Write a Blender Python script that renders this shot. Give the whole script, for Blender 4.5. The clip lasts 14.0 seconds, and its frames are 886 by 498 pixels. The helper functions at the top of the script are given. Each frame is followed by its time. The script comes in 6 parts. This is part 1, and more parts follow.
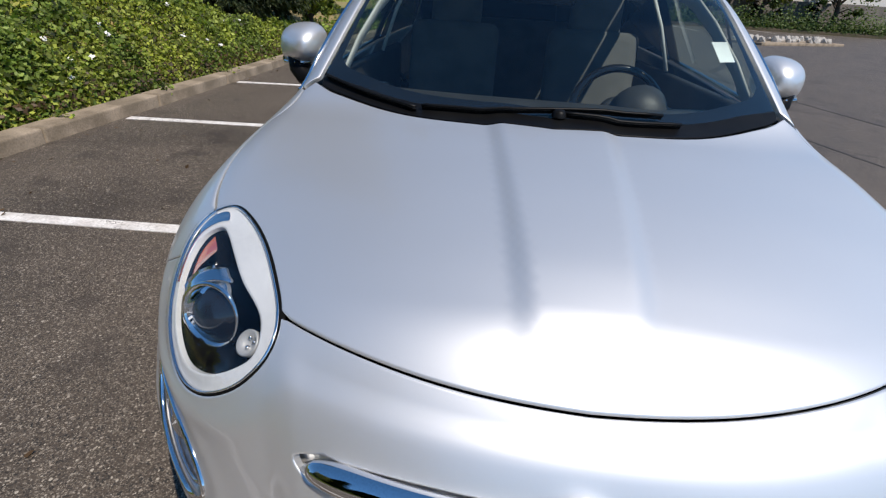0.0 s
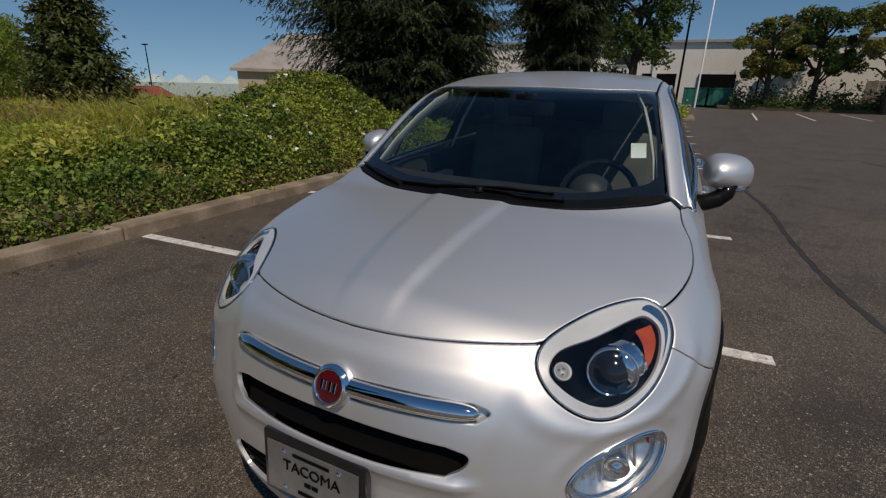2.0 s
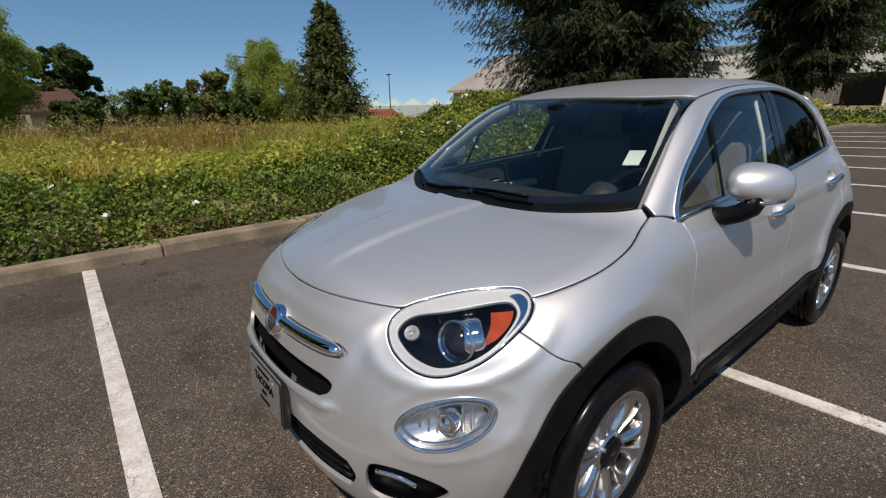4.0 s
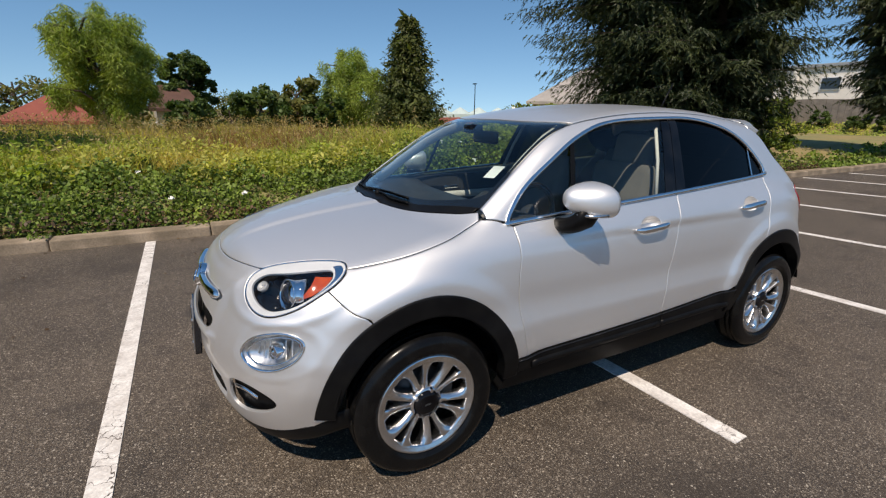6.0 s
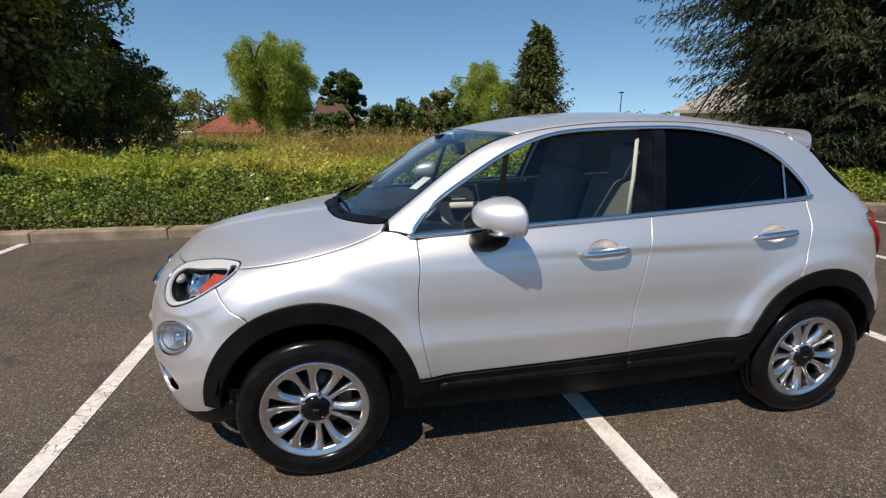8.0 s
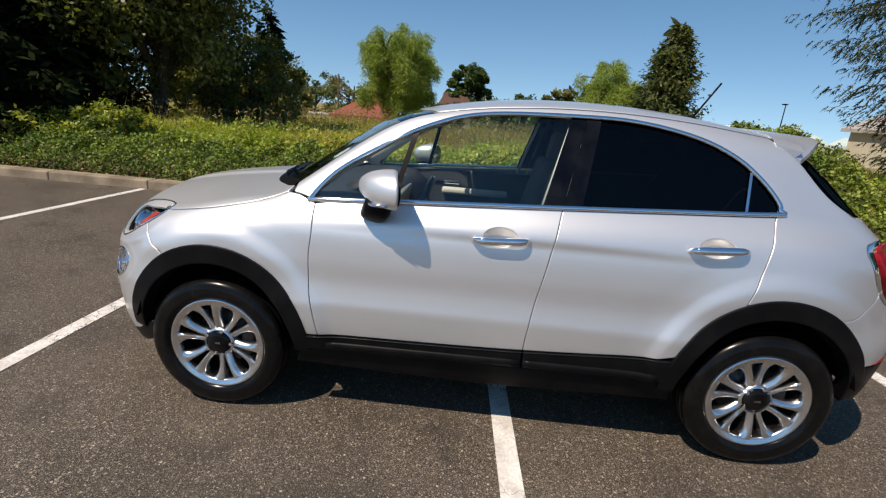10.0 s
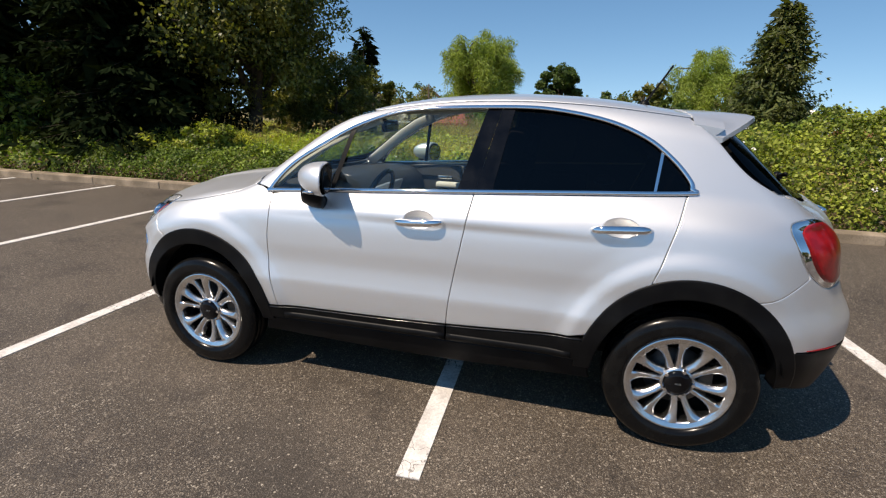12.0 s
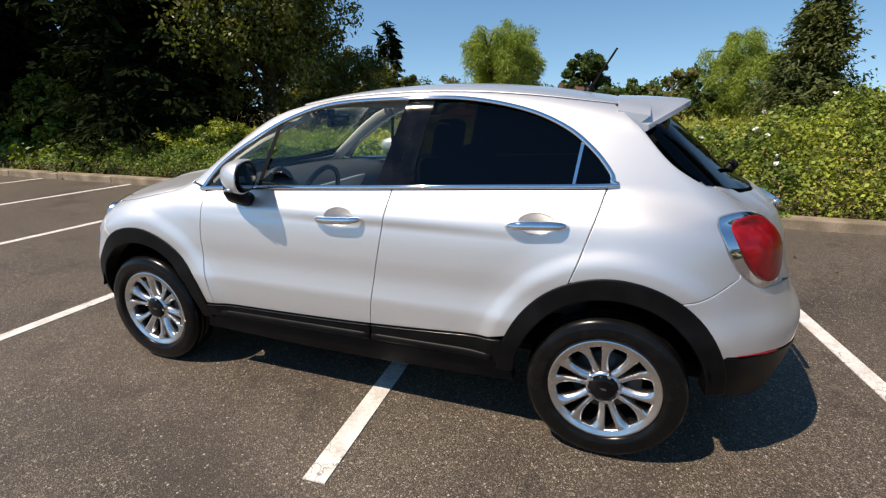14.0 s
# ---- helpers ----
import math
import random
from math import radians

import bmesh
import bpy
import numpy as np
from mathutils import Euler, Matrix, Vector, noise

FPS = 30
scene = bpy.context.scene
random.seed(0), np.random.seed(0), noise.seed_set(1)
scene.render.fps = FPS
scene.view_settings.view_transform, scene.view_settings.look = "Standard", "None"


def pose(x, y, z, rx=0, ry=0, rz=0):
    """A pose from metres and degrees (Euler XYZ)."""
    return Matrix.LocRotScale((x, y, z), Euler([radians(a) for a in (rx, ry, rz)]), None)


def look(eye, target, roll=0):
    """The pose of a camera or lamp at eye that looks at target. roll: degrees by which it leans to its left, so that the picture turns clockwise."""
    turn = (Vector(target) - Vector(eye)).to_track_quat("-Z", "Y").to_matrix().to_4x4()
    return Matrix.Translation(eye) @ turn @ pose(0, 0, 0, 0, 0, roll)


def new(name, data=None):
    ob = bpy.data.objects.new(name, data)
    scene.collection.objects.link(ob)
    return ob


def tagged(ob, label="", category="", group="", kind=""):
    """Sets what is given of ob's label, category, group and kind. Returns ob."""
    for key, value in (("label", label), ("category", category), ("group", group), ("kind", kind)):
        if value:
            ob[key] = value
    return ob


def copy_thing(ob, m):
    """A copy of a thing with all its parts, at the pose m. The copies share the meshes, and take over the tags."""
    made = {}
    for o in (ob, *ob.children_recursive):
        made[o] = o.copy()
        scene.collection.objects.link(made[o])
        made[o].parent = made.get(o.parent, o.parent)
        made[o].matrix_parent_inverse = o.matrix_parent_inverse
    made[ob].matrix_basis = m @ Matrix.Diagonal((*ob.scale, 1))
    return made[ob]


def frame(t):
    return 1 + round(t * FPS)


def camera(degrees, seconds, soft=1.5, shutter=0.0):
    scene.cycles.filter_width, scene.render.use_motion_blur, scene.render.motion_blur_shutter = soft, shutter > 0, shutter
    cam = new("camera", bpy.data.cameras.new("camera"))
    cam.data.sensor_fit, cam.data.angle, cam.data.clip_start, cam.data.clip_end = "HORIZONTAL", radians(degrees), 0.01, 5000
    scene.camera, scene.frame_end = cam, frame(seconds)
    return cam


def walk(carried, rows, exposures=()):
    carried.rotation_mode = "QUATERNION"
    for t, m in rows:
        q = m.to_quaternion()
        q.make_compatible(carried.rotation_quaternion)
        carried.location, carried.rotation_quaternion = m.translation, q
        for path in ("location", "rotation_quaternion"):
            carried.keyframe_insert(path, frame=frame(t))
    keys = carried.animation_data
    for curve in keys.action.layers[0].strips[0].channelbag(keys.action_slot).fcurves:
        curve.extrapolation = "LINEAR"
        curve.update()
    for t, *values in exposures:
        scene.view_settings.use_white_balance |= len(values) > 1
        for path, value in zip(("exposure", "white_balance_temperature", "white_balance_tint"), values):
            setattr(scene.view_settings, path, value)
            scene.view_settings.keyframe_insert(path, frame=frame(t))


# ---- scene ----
cam = camera(86.8, 14.0, 1.25)
PATH = [
    (0, (-0.181, -2.435, 1.382), (-0.29, -0.681, 0.426), 3.9),
    (0.5, (-0.01, -2.546, 1.425), (-0.298, -0.73, 0.638), 1.6),
    (1, (0.221, -2.626, 1.444), (-0.354, -0.846, 0.739), 2.3),
    (1.5, (0.442, -2.774, 1.467), (-0.302, -1.041, 0.802), -0.2),
    (2, (0.675, -2.869, 1.504), (-0.135, -1.162, 0.847), 1.4),
    (2.5, (0.901, -2.783, 1.489), (-0.172, -1.211, 0.875), 1.1),
    (3, (1.113, -2.696, 1.496), (-0.131, -1.288, 0.812), -0.3),
    (3.2, (1.209, -2.683, 1.497), (-0.081, -1.304, 0.837), -0.4),
    (5.3, (2.14, -2.227, 1.509), (0.455, -1.33, 0.912), -0.1),
    (5.5, (2.258, -2.18, 1.511), (0.576, -1.284, 0.904), 0.9),
    (6, (2.435, -2.081, 1.553), (0.754, -1.157, 0.988), 0.8),
    (6.5, (2.467, -1.868, 1.529), (0.709, -1.116, 0.945), -1.9),
    (7, (2.489, -1.589, 1.535), (0.631, -1.105, 0.974), 0.6),
    (7.5, (2.603, -1.347, 1.54), (0.714, -0.936, 1.025), -0.9),
    (8, (2.73, -1.102, 1.558), (0.84, -0.717, 1.028), 0.4),
    (8.5, (2.759, -0.851, 1.539), (0.849, -0.586, 1.007), -1.0),
    (8.7, (2.755, -0.725, 1.531), (0.845, -0.523, 0.973), 0.5),
    (10.8, (2.909, 0.237, 1.504), (1.009, -0.032, 0.94), 2.4),
    (11, (2.891, 0.339, 1.508), (1.002, 0.022, 0.93), 1.5),
    (11.5, (2.92, 0.558, 1.49), (1.046, 0.171, 0.908), 1.0),
    (12, (2.975, 0.744, 1.501), (1.125, 0.231, 0.94), 1.3),
    (12.5, (2.882, 0.92, 1.481), (1.082, 0.237, 0.941), 0.7),
    (13, (2.76, 1.128, 1.495), (1.001, 0.382, 0.904), 1.1),
    (13.5, (2.738, 1.202, 1.502), (0.969, 0.474, 0.92), -0.3),
    (14, (2.735, 1.225, 1.502), (0.934, 0.584, 0.912), -0.3),
]
EXPOSURES = [(0, -0.06, 6500, 12), (0.5, -0.5, 6750, 13), (1.0, -0.85, 6950, 13), (1.5, -1.01, 7100, 14), (2.0, -0.99, 7200, 14), (2.5, -0.83, 7200, 14), (3.0, -0.65, 7200, 14), (5.5, -0.3, 7200, 14), (6.5, -0.05, 7250, 14), (8.5, -0.15, 7250, 14), (11.0, 0.03, 7400, 14), (14.0, 0.12, 7400, 14)]
walk(cam, [(t, look(eye, target, roll)) for t, eye, target, roll in PATH], EXPOSURES)

# ---- world, sun, exposure ----
SUN = Vector((0.46, -0.44, 1.0)).normalized()
world = bpy.data.worlds.new("world")
scene.world = world
world.use_nodes = True
wn = world.node_tree.nodes
sky = wn.new("ShaderNodeTexSky")
sky.sky_type = "NISHITA"
sky.sun_disc = False
sky.sun_elevation = math.asin(SUN.z)
sky.sun_rotation = math.atan2(SUN.x, SUN.y)
sky.altitude, sky.air_density, sky.dust_density, sky.ozone_density = 1200, 1.0, 0.0, 2.0
wn["Background"].inputs[1].default_value = 0.148
tone = wn.new("ShaderNodeHueSaturation")
tone.inputs["Hue"].default_value, tone.inputs["Saturation"].default_value = 0.494, 1.2
lift, way = wn.new("ShaderNodeVectorMath"), wn.new("ShaderNodeTexCoord")
lift.operation = "MULTIPLY_ADD"
lift.inputs[1].default_value, lift.inputs[2].default_value = (1, 1, 0.9), (0, 0, 0.11)
world.node_tree.links.new(way.outputs["Generated"], lift.inputs[0])
world.node_tree.links.new(lift.outputs[0], sky.inputs["Vector"])
world.node_tree.links.new(sky.outputs[0], tone.inputs["Color"])
world.node_tree.links.new(tone.outputs[0], wn["Background"].inputs[0])
sun = new("sun", bpy.data.lights.new("sun", "SUN"))
sun.data.energy, sun.data.angle, sun.data.color = 5.1, radians(0.53), (1.0, 0.93, 0.83)
sun.rotation_mode = "QUATERNION"
sun.rotation_quaternion = SUN.to_track_quat("Z", "Y")
sun.location = SUN * 40


# ---- materials ----
def shade(name, base, rough=0.6, metal=0.0, second=None, scale=8.0, fine=120.0, bump=0.0, fine_bump=0.0, vary=0.0, coat=0.0, spec=0.5, patch=(0.4, 0.62)):
    """A surface with large patches, fine grain and relief. vary: how much pieces differ from one another."""
    m = bpy.data.materials.new(name)
    m.use_nodes = True
    n, l = m.node_tree.nodes, m.node_tree.links
    b = n["Principled BSDF"]
    b.inputs["Roughness"].default_value, b.inputs["Metallic"].default_value = rough, metal
    b.inputs["Coat Weight"].default_value, b.inputs["Coat Roughness"].default_value = coat, 0.03
    b.inputs["Specular IOR Level"].default_value = spec
    co = n.new("ShaderNodeTexCoord")
    big, small = n.new("ShaderNodeTexNoise"), n.new("ShaderNodeTexNoise")
    big.inputs["Scale"].default_value, small.inputs["Scale"].default_value = scale, fine
    big.inputs["Detail"].default_value, small.inputs["Detail"].default_value = 5, 4
    for t in (big, small):
        l.new(co.outputs["Object"], t.inputs["Vector"])
    second = second or tuple(c * 0.8 for c in base)
    ramp = n.new("ShaderNodeMapRange")
    ramp.inputs["From Min"].default_value, ramp.inputs["From Max"].default_value = patch
    l.new(big.outputs["Fac"], ramp.inputs["Value"])
    mix = n.new("ShaderNodeMix")
    mix.data_type = "RGBA"
    mix.inputs["A"].default_value, mix.inputs["B"].default_value = (*base, 1), (*second, 1)
    l.new(ramp.outputs[0], mix.inputs["Factor"])
    grain = n.new("ShaderNodeMix")
    grain.data_type, grain.blend_type = "RGBA", "MULTIPLY"
    grain.inputs["Factor"].default_value = 0.35 if fine_bump or vary else 0.12
    l.new(mix.outputs["Result"], grain.inputs["A"])
    lift = n.new("ShaderNodeMapRange")
    lift.inputs["From Min"].default_value, lift.inputs["From Max"].default_value = 0.3, 0.7
    lift.inputs["To Min"].default_value, lift.inputs["To Max"].default_value = 0.45, 1.35
    l.new(small.outputs["Fac"], lift.inputs["Value"])
    l.new(lift.outputs[0], grain.inputs["B"])
    colour = grain.outputs["Result"]
    if vary:
        info, hsv, rnd = n.new("ShaderNodeNewGeometry"), n.new("ShaderNodeHueSaturation"), n.new("ShaderNodeMapRange")
        rnd.inputs["To Min"].default_value, rnd.inputs["To Max"].default_value = 1 - vary, 1 + vary
        l.new(info.outputs["Random Per Island"], rnd.inputs["Value"])
        l.new(rnd.outputs[0], hsv.inputs["Value"])
        l.new(colour, hsv.inputs["Color"])
        colour = hsv.outputs[0]
    l.new(colour, b.inputs["Base Color"])
    if bump or fine_bump:
        b1, b2 = n.new("ShaderNodeBump"), n.new("ShaderNodeBump")
        b1.inputs["Strength"].default_value, b1.inputs["Distance"].default_value = min(1, bump * 20), bump
        b2.inputs["Strength"].default_value, b2.inputs["Distance"].default_value = 0.8 if fine_bump else 0, fine_bump
        l.new(big.outputs["Fac"], b1.inputs["Height"])
        l.new(small.outputs["Fac"], b2.inputs["Height"])
        l.new(b1.outputs[0], b2.inputs["Normal"])
        l.new(b2.outputs[0], b.inputs["Normal"])
    return m


def leafy(name, base, second, through_light=0.35, rough=0.55, vary=0.45, scale=0.6):
    """Leaves: two greens in patches, each leaf a little different, some light through them."""
    m = shade(name, base, rough, second=second, scale=scale, fine=6, vary=vary, spec=0.35)
    n, l = m.node_tree.nodes, m.node_tree.links
    b = n["Principled BSDF"]
    tr, add = n.new("ShaderNodeBsdfTranslucent"), n.new("ShaderNodeMixShader")
    gain = n.new("ShaderNodeMix")
    gain.data_type, gain.blend_type = "RGBA", "MULTIPLY"
    gain.inputs["Factor"].default_value = 1
    gain.inputs["B"].default_value = (1.5, 1.6, 0.6, 1)
    l.new(b.inputs["Base Color"].links[0].from_socket, gain.inputs["A"])
    l.new(gain.outputs["Result"], tr.inputs["Color"])
    add.inputs[0].default_value = through_light
    l.new(b.outputs[0], add.inputs[1])
    l.new(tr.outputs[0], add.inputs[2])
    l.new(add.outputs[0], n["Material Output"].inputs["Surface"])
    return m


def clear(name, tint, gloss=1.0):
    """A thin pane: what shows through is tinted, and it mirrors more at a slant."""
    m = bpy.data.materials.new(name)
    m.use_nodes = True
    n, l = m.node_tree.nodes, m.node_tree.links
    n.remove(n["Principled BSDF"])
    a, g, f, x, k = n.new("ShaderNodeBsdfTransparent"), n.new("ShaderNodeBsdfGlossy"), n.new("ShaderNodeLayerWeight"), n.new("ShaderNodeMixShader"), n.new("ShaderNodeMath")
    a.inputs[0].default_value = (*tint, 1)
    g.inputs["Roughness"].default_value = 0.0
    g.inputs["Color"].default_value = (0.95, 0.97, 1, 1)
    f.inputs["Blend"].default_value = 0.5
    e = n.new("ShaderNodeMath")
    e.operation, k.operation = "POWER", "MULTIPLY_ADD"
    e.inputs[1].default_value = 4.5
    k.inputs[1].default_value, k.inputs[2].default_value = 0.92 * gloss, 0.05 * gloss
    l.new(f.outputs["Facing"], e.inputs[0])
    l.new(e.outputs[0], k.inputs[0])
    l.new(k.outputs[0], x.inputs[0])
    l.new(a.outputs[0], x.inputs[1])
    l.new(g.outputs[0], x.inputs[2])
    l.new(x.outputs[0], n["Material Output"].inputs["Surface"])
    return m


def asphalt():
    """Stony asphalt: pale and dark chips, worn patches, oil stains."""
    m = shade("asphalt", (0.091, 0.069, 0.050), 0.62, second=(0.052, 0.039, 0.028), scale=0.8, fine=150, fine_bump=0.006, patch=(0.3, 0.7))
    n, l = m.node_tree.nodes, m.node_tree.links
    b, co = n["Principled BSDF"], n.new("ShaderNodeTexCoord")
    last = b.inputs["Base Color"].links[0].from_socket

    def layer(tex, lo, hi, colour, amount, distort=0.0):
        nonlocal last
        l.new(co.outputs["Object"], tex.inputs["Vector"])
        r, x, k = n.new("ShaderNodeMapRange"), n.new("ShaderNodeMix"), n.new("ShaderNodeMath")
        r.inputs["From Min"].default_value, r.inputs["From Max"].default_value = lo, hi
        k.operation = "MULTIPLY"
        k.inputs[1].default_value = amount
        x.data_type = "RGBA"
        x.inputs["B"].default_value = (*colour, 1)
        l.new(tex.outputs["Color"] if tex.bl_idname == "ShaderNodeTexVoronoi" else tex.outputs["Fac"], r.inputs["Value"])
        l.new(r.outputs[0], k.inputs[0])
        l.new(k.outputs[0], x.inputs["Factor"])
        l.new(last, x.inputs["A"])
        last = x.outputs["Result"]

    for scale, lo, hi, colour, amount in ((260, 0.62, 0.88, (0.34, 0.29, 0.23), 0.8), (190, 0.34, 0.16, (0.010, 0.009, 0.008), 0.85), (120, 0.84, 0.93, (0.42, 0.36, 0.29), 0.7)):
        v = n.new("ShaderNodeTexVoronoi")
        v.inputs["Scale"].default_value = scale
        layer(v, lo, hi, colour, amount)
    for scale, lo, hi, colour, amount in ((0.9, 0.54, 0.70, (0.034, 0.026, 0.020), 0.60), (3.1, 0.56, 0.70, (0.028, 0.021, 0.017), 0.50), (7, 0.38, 0.25, (0.16, 0.125, 0.095), 0.45), (16, 0.62, 0.72, (0.03, 0.025, 0.02), 0.5)):
        t = n.new("ShaderNodeTexNoise")
        t.inputs["Scale"].default_value, t.inputs["Detail"].default_value = scale, 6
        layer(t, lo, hi, colour, amount)
    for scale, few in ((42, 0.80), (75, 0.72)):
        # single pale stones: a small dot in some of the cells
        v, dot, some, both, x = n.new("ShaderNodeTexVoronoi"), n.new("ShaderNodeMapRange"), n.new("ShaderNodeMapRange"), n.new("ShaderNodeMath"), n.new("ShaderNodeMix")
        v.inputs["Scale"].default_value = scale
        l.new(co.outputs["Object"], v.inputs["Vector"])
        dot.inputs["From Min"].default_value, dot.inputs["From Max"].default_value = 0.26, 0.17
        some.inputs["From Min"].default_value, some.inputs["From Max"].default_value = few, few + 0.06
        l.new(v.outputs["Distance"], dot.inputs["Value"])
        l.new(v.outputs["Color"], some.inputs["Value"])
        both.operation, x.data_type = "MULTIPLY", "RGBA"
        l.new(dot.outputs[0], both.inputs[0])
        l.new(some.outputs[0], both.inputs[1])
        x.inputs["B"].default_value = (0.42, 0.37, 0.30, 1)
        l.new(last, x.inputs["A"])
        l.new(both.outputs[0], x.inputs["Factor"])
        last = x.outputs["Result"]
    l.new(last, b.inputs["Base Color"])
    return m


ASPHALT = asphalt()
PAINT_LINE = shade("line_paint", (0.74, 0.71, 0.67), 0.7, second=(0.60, 0.56, 0.52), scale=9, fine=70, fine_bump=0.003)


def crack(m, scale, width, colour):
    """Fine cracks and chips through a coat of paint."""
    n, l = m.node_tree.nodes, m.node_tree.links
    b, co, wob, add = n["Principled BSDF"], n.new("ShaderNodeTexCoord"), n.new("ShaderNodeTexNoise"), n.new("ShaderNodeVectorMath")
    v, r, x, gate, many = n.new("ShaderNodeTexVoronoi"), n.new("ShaderNodeMapRange"), n.new("ShaderNodeMix"), n.new("ShaderNodeMapRange"), n.new("ShaderNodeMath")
    wob.inputs["Scale"].default_value, add.operation = scale * 1.7, "MULTIPLY_ADD"
    add.inputs[1].default_value = (0.12, 0.12, 0.12)
    l.new(co.outputs["Object"], wob.inputs["Vector"])
    l.new(wob.outputs["Color"], add.inputs[0])
    l.new(co.outputs["Object"], add.inputs[2])
    v.feature, v.inputs["Scale"].default_value = "DISTANCE_TO_EDGE", scale
    l.new(add.outputs[0], v.inputs["Vector"])
    r.inputs["From Min"].default_value, r.inputs["From Max"].default_value = width, width * 0.4
    gate.inputs["From Min"].default_value, gate.inputs["From Max"].default_value = 0.46, 0.56
    l.new(v.outputs["Distance"], r.inputs["Value"])
    big = n.new("ShaderNodeTexNoise")
    big.inputs["Scale"].default_value = 1.1
    l.new(co.outputs["Object"], big.inputs["Vector"])
    l.new(big.outputs["Fac"], gate.inputs["Value"])
    many.operation = "MULTIPLY"
    l.new(r.outputs[0], many.inputs[0])
    l.new(gate.outputs[0], many.inputs[1])
    x.data_type = "RGBA"
    x.inputs["B"].default_value = (*colour, 1)
    l.new(b.inputs["Base Color"].links[0].from_socket, x.inputs["A"])
    l.new(many.outputs[0], x.inputs["Factor"])
    l.new(x.outputs["Result"], b.inputs["Base Color"])


crack(PAINT_LINE, 9, 0.022, (0.10, 0.085, 0.07))
KERB = shade("kerb_concrete", (0.35, 0.275, 0.195), 0.9, second=(0.20, 0.155, 0.105), scale=3, fine=60, fine_bump=0.004)
SOIL = shade("soil", (0.10, 0.075, 0.045), 0.95, second=(0.07, 0.07, 0.03), scale=1.5, fine=30, bump=0.03, fine_bump=0.01)
MEADOW = shade("meadow_soil", (0.20, 0.19, 0.07), 0.95, second=(0.30, 0.22, 0.09), scale=0.35, fine=12, bump=0.03, fine_bump=0.02)
IVY = leafy("ivy_leaf", (0.105, 0.16, 0.026), (0.20, 0.26, 0.045), 0.25, vary=0.7, scale=1.4)
BRAMBLE = leafy("bramble_leaf", (0.27, 0.30, 0.05), (0.12, 0.17, 0.03), vary=0.85, scale=1.4)
GRASS = leafy("meadow_grass", (0.37, 0.41, 0.075), (0.56, 0.42, 0.14), 0.45, scale=0.3)
LITTER = leafy("dry_leaves", (0.11, 0.062, 0.028), (0.065, 0.042, 0.02), 0.1, scale=2)
WEED = leafy("meadow_weed", (0.29, 0.36, 0.06), (0.45, 0.42, 0.10), 0.4, scale=0.7)
STRAW = leafy("seed_heads", (0.38, 0.27, 0.12), (0.30, 0.24, 0.09), 0.3)
RUST = leafy("dry_weed", (0.22, 0.11, 0.045), (0.30, 0.17, 0.06), 0.3, scale=0.8)
WILLOW = leafy("willow_leaf", (0.29, 0.35, 0.08), (0.21, 0.28, 0.055), 0.4)
CEDAR = leafy("cedar_spray", (0.07, 0.095, 0.030), (0.12, 0.135, 0.042), 0.25)
DARKLEAF = leafy("dark_leaf", (0.06, 0.10, 0.025), (0.09, 0.13, 0.03), 0.3)
OLIVE = leafy("olive_leaf", (0.11, 0.13, 0.034), (0.19, 0.17, 0.05), 0.3)
SHADY = leafy("shady_leaf", (0.12, 0.135, 0.038), (0.24, 0.22, 0.06), 0.4, 0.4)
# Near-black tone carries the shade on the spruces by the kerb.
NEEDLE_SHADED = leafy("needles", (0.010, 0.016, 0.007), (0.020, 0.029, 0.011), 0.1, 0.8)
# Lighter copy of the needle material: sunlight put into the big spruces' colour.
NEEDLE_LIT = leafy("needles_lit", (0.030, 0.044, 0.018), (0.066, 0.082, 0.030), 0.2, scale=1.2)
NEEDLE_SHADED.node_tree.nodes["Principled BSDF"].inputs["Specular IOR Level"].default_value = 0.0
BARK = shade("bark", (0.09, 0.065, 0.045), 0.95, second=(0.05, 0.037, 0.028), scale=6, fine=40, bump=0.02, fine_bump=0.008)
PETAL = shade("petal", (0.85, 0.83, 0.78), 0.6)
SILVER = shade("silver_paint", (0.82, 0.815, 0.806), 0.46, 0.79, second=(0.81, 0.805, 0.796), scale=3, fine=2500, coat=0.6)
CHROME = shade("chrome", (0.82, 0.83, 0.85), 0.05, 1.0, second=(0.80, 0.81, 0.83), scale=20, fine=300)
ALLOY = shade("alloy", (0.74, 0.74, 0.745), 0.25, 1.0, second=(0.64, 0.64, 0.645), scale=14, fine=300)
CLAD = shade("black_plastic", (0.0045, 0.0045, 0.005), 0.42, spec=0.12, second=(0.0075, 0.0075, 0.0075), scale=9, fine=600)
GLOSS_BLACK = shade("gloss_black", (0.010, 0.010, 0.012), 0.12, second=(0.014, 0.014, 0.016), coat=0.5)
RUBBER = shade("rubber", (0.0045, 0.0045, 0.0047), 0.22, spec=0.20, second=(0.0075, 0.0073, 0.007), scale=14, fine=260)
DARK = shade("dark_inside", (0.005, 0.005, 0.005), 0.9, spec=0.1)
PIANO = shade("black_pillar", (0.002, 0.002, 0.003), 0.08, spec=0.25, second=(0.008, 0.008, 0.009))
TRIM = shade("cabin_plastic", (0.030, 0.032, 0.034), 0.5, second=(0.042, 0.044, 0.046), scale=7, fine=500, fine_bump=0.0006)
CREAM = shade("cabin_cream", (0.58, 0.57, 0.53), 0.8, second=(0.53, 0.52, 0.48), scale=5, fine=300, fine_bump=0.0008)
SEAT = shade("seat_cloth", (0.13, 0.125, 0.115), 0.9, second=(0.10, 0.097, 0.09), scale=6, fine=400, fine_bump=0.001)
GLASS = clear("clear_glass", (0.88, 0.97, 0.93))
SHIELD = clear("windscreen_glass", (0.66, 0.76, 0.74))
